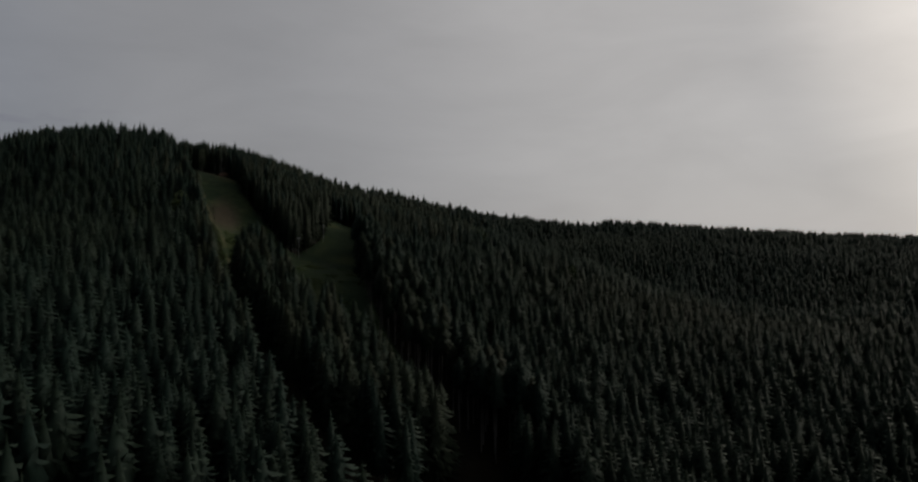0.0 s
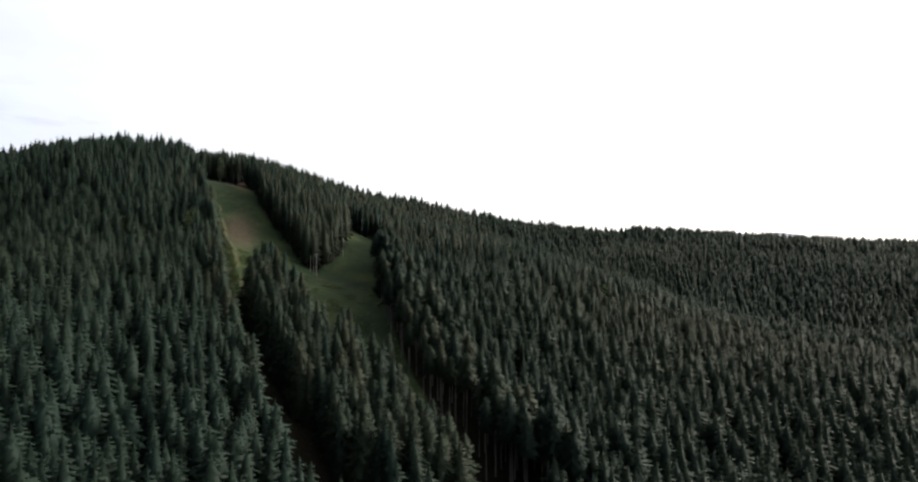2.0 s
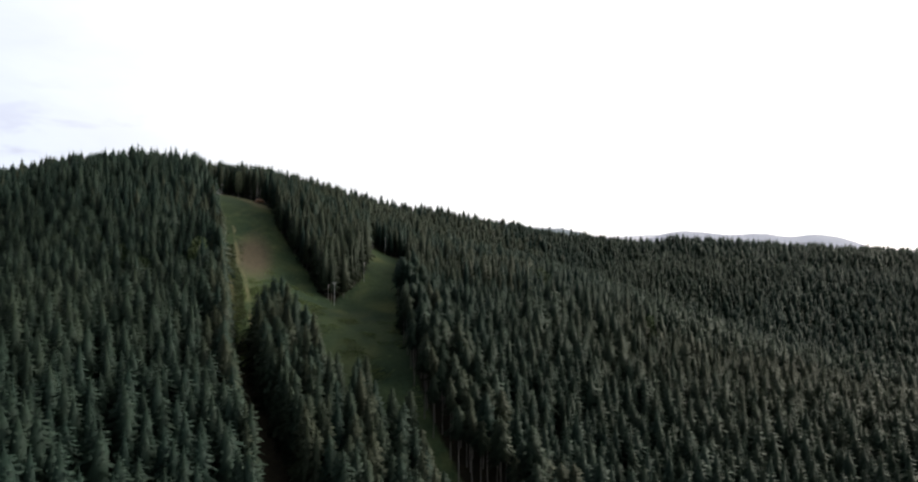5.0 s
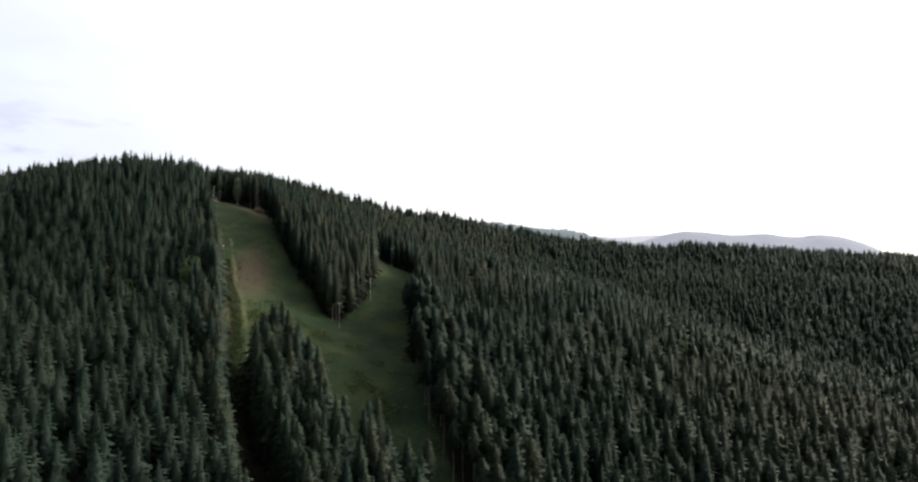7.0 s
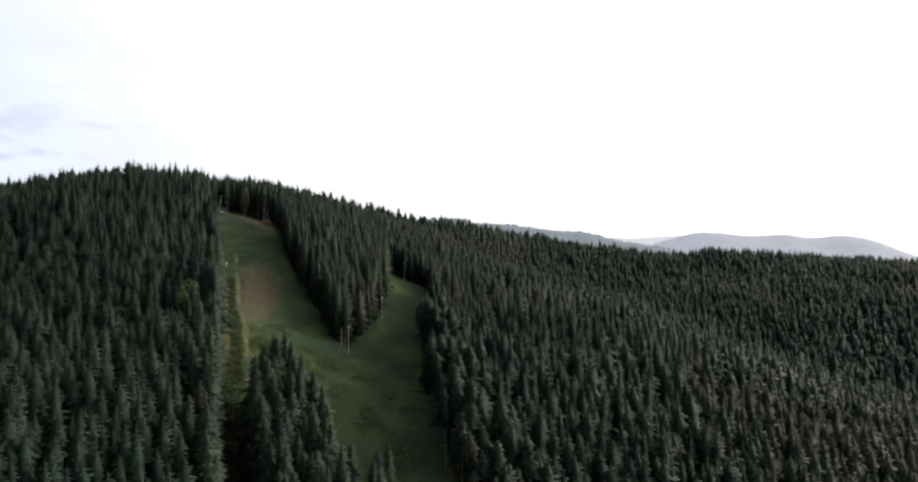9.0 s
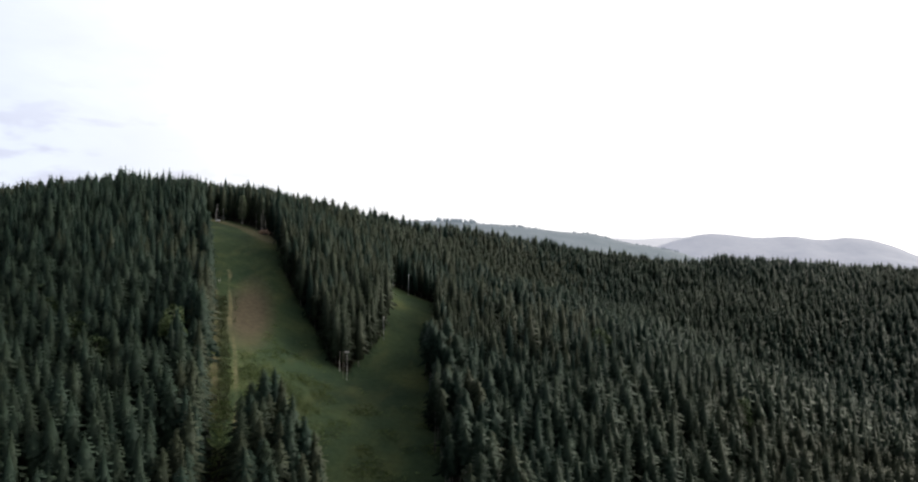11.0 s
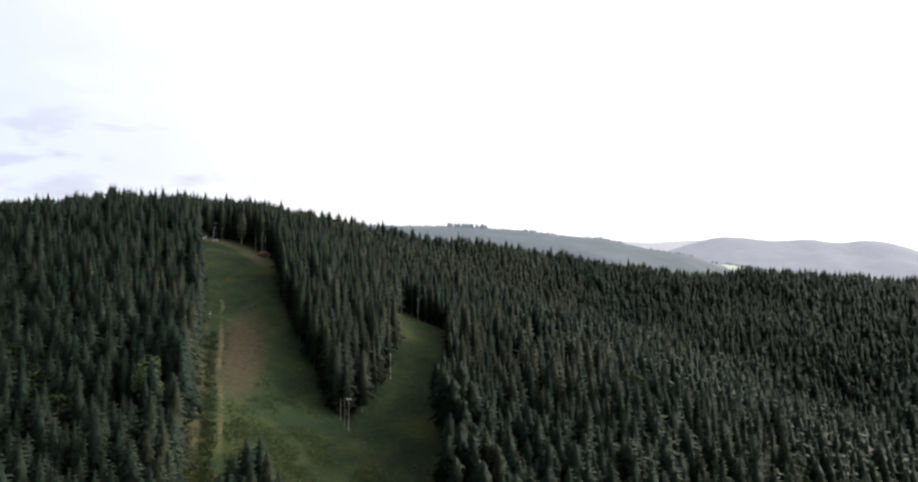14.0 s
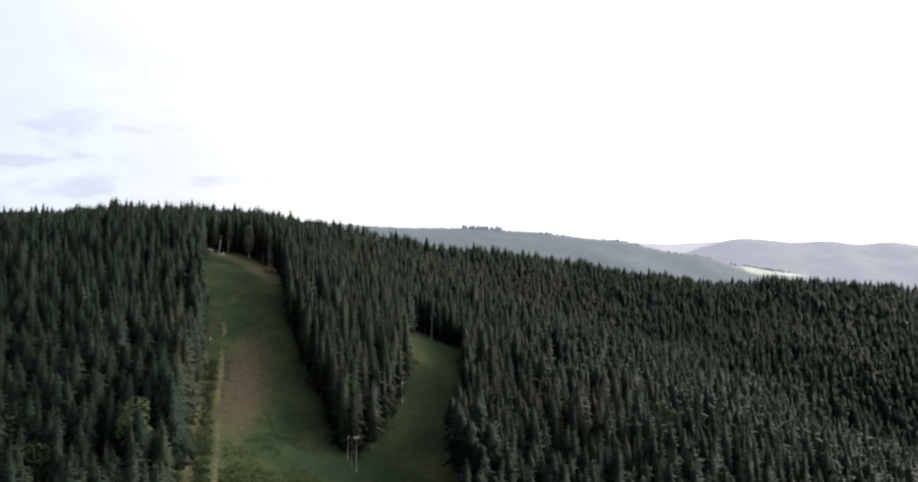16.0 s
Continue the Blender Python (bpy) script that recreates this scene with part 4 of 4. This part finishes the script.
def build_lift():
    """The leaning top mast of a drag lift."""
    mast = thing("lift_mast", ground_at(-204.9, 500.9), "leaning grey steel mast of a drag lift at the run's top", "ski lift", turn=-20)
    part("leg", tube(bmesh.new(), (0, 0, -0.5), (1.7, 0, 10.0), 0.10, 0.07, 12), STEEL, mast)
    part("brace", tube(bmesh.new(), (3.4, 0.4, -0.5), (1.45, 0, 8.4), 0.045, 0.035, 8), STEEL, mast)
    arm = part("cross_arm", box(bmesh.new(), (3.4, 0.15, 0.15), (1.7, 0, 9.9), 0.03, (0, -6, 0)), STEEL, mast)
    for off in (-1.5, 1.5):
        bm = bmesh.new()
        tube(bm, (1.7 + off, -0.08, 9.75 - off * -0.1), (1.7 + off, 0.08, 9.75 - off * -0.1), 0.24, 0.24, 14)
        part("sheave", bm, RUBBER, arm, "dark rubber-lined cable wheel")
    part("ladder", box(bmesh.new(), (0.30, 0.05, 7.2), (0.42, -0.24, 4.4), 0.01, (0, 9.6, 0)), STEEL, mast)
    return mast


build_lift()


def build_hut():
    hut = thing("lift_hut", ground_at(-212.2, 505.0, 0.3), "small white lift hut with a grey roof by the forest", "hut", turn=35)
    hut.scale = (0.8, 0.8, 0.8)
    part("wall", box(bmesh.new(), (2.6, 2.2, 2.5), (0, 0, 1.25), 0.03), WHITE, hut)
    bm = bmesh.new()
    box(bm, (3.0, 1.45, 0.08), (0, -0.62, 2.66), 0.01, (14, 0, 0))
    box(bm, (3.0, 1.45, 0.08), (0, 0.62, 2.66), 0.01, (-14, 0, 0))
    part("roof", bm, ROOF, hut, "grey sheet roof")
    door = part("door", box(bmesh.new(), (0.85, 0.06, 1.95), (0.5, -1.12, 1.05), 0.01), ROOF, hut, "grey plank door")
    part("door_handle", box(bmesh.new(), (0.12, 0.05, 0.03), (0.2, -1.17, 1.05), 0.008), STEEL, door)
    win = part("window", box(bmesh.new(), (0.8, 0.05, 0.7), (-0.65, -1.115, 1.6), 0.01), DARK, hut, "small dark window")
    part("window_frame", box(bmesh.new(), (0.92, 0.04, 0.06), (-0.65, -1.13, 1.22), 0.008), WHITE, win)
    return hut


build_hut()


def build_winch():
    w = thing("lift_winch", ground_at(-201.6, 497.0, 0.1), "low grey winch housing on the grass by the lift", "machine", turn=15)
    part("housing", box(bmesh.new(), (2.6, 1.3, 1.0), (0, 0, 0.75), 0.12), STEEL, w)
    for off in (-0.9, 0.9):
        part("skid", box(bmesh.new(), (0.16, 1.7, 0.28), (off, 0, 0.14), 0.02), POLE_WOOD, w)
    part("drum", tube(bmesh.new(), (-0.7, 0, 1.35), (0.7, 0, 1.35), 0.36, 0.36, 14), DARK, w, "dark cable drum")
    return w


build_winch()


def build_brush_pile():
    """Uprooted stumps and rust-brown cut brush at the run's upper edge."""
    rng = random.Random(41)
    pile = thing("brush_pile", ground_at(-163.0, 472.5), "pile of cut logs and rust-brown brush at the forest edge", "brush pile", turn=-40)
    for k in range(9):
        a = rng.uniform(-0.5, 0.5)
        x, y, z = rng.uniform(-3, 3), rng.uniform(-1.2, 1.2), 0.2 + 0.28 * (k % 4)
        n = rng.uniform(1.0, 2.0)
        part("log", tube(bmesh.new(), (x - n * math.cos(a), y - n * math.sin(a), z), (x + n * math.cos(a), y + n * math.sin(a), z + 0.2), 0.17, 0.13, 8),
             BARK, pile)
    lobes = [((rng.uniform(-3.4, 3.4), rng.uniform(-1, 1), rng.uniform(0.7, 2.4)), (1.4, 1.1, 1.1)) for k in range(9)]
    v, f = leaf_cloud(rng, lobes, 560, 0.42)
    part("brush", mesh_of("brush", v, f, [LEAVES_RUST]), None, pile, "dry rust-brown brush")
    return pile


build_brush_pile()


def build_hydrant(x, y, seed):
    """A snow-making hydrant: a post with a white valve box."""
    h = thing("snow_hydrant", ground_at(x, y), "white snow-making valve box on a post at the forest edge", "hydrant", "hydrants along the run", 20 + seed * 31)
    part("post", tube(bmesh.new(), (0, 0, -0.3), (0, 0, 1.55), 0.05, 0.05, 8), STEEL, h)
    part("valve_box", box(bmesh.new(), (0.5, 0.4, 0.36), (0, 0, 1.7), 0.04), WHITE, h)
    part("lid", box(bmesh.new(), (0.56, 0.46, 0.05), (0, 0, 1.905), 0.02), ROOF, h)
    part("hose_outlet", tube(bmesh.new(), (0.2, -0.27, 1.62), (0.2, -0.5, 1.55), 0.09, 0.09, 8), DARK, h)
    return h


for k, (x, y) in enumerate(((-172.5, 425.0), (-146.4, 382.0), (-134.0, 344.4))):
    build_hydrant(x, y, k)
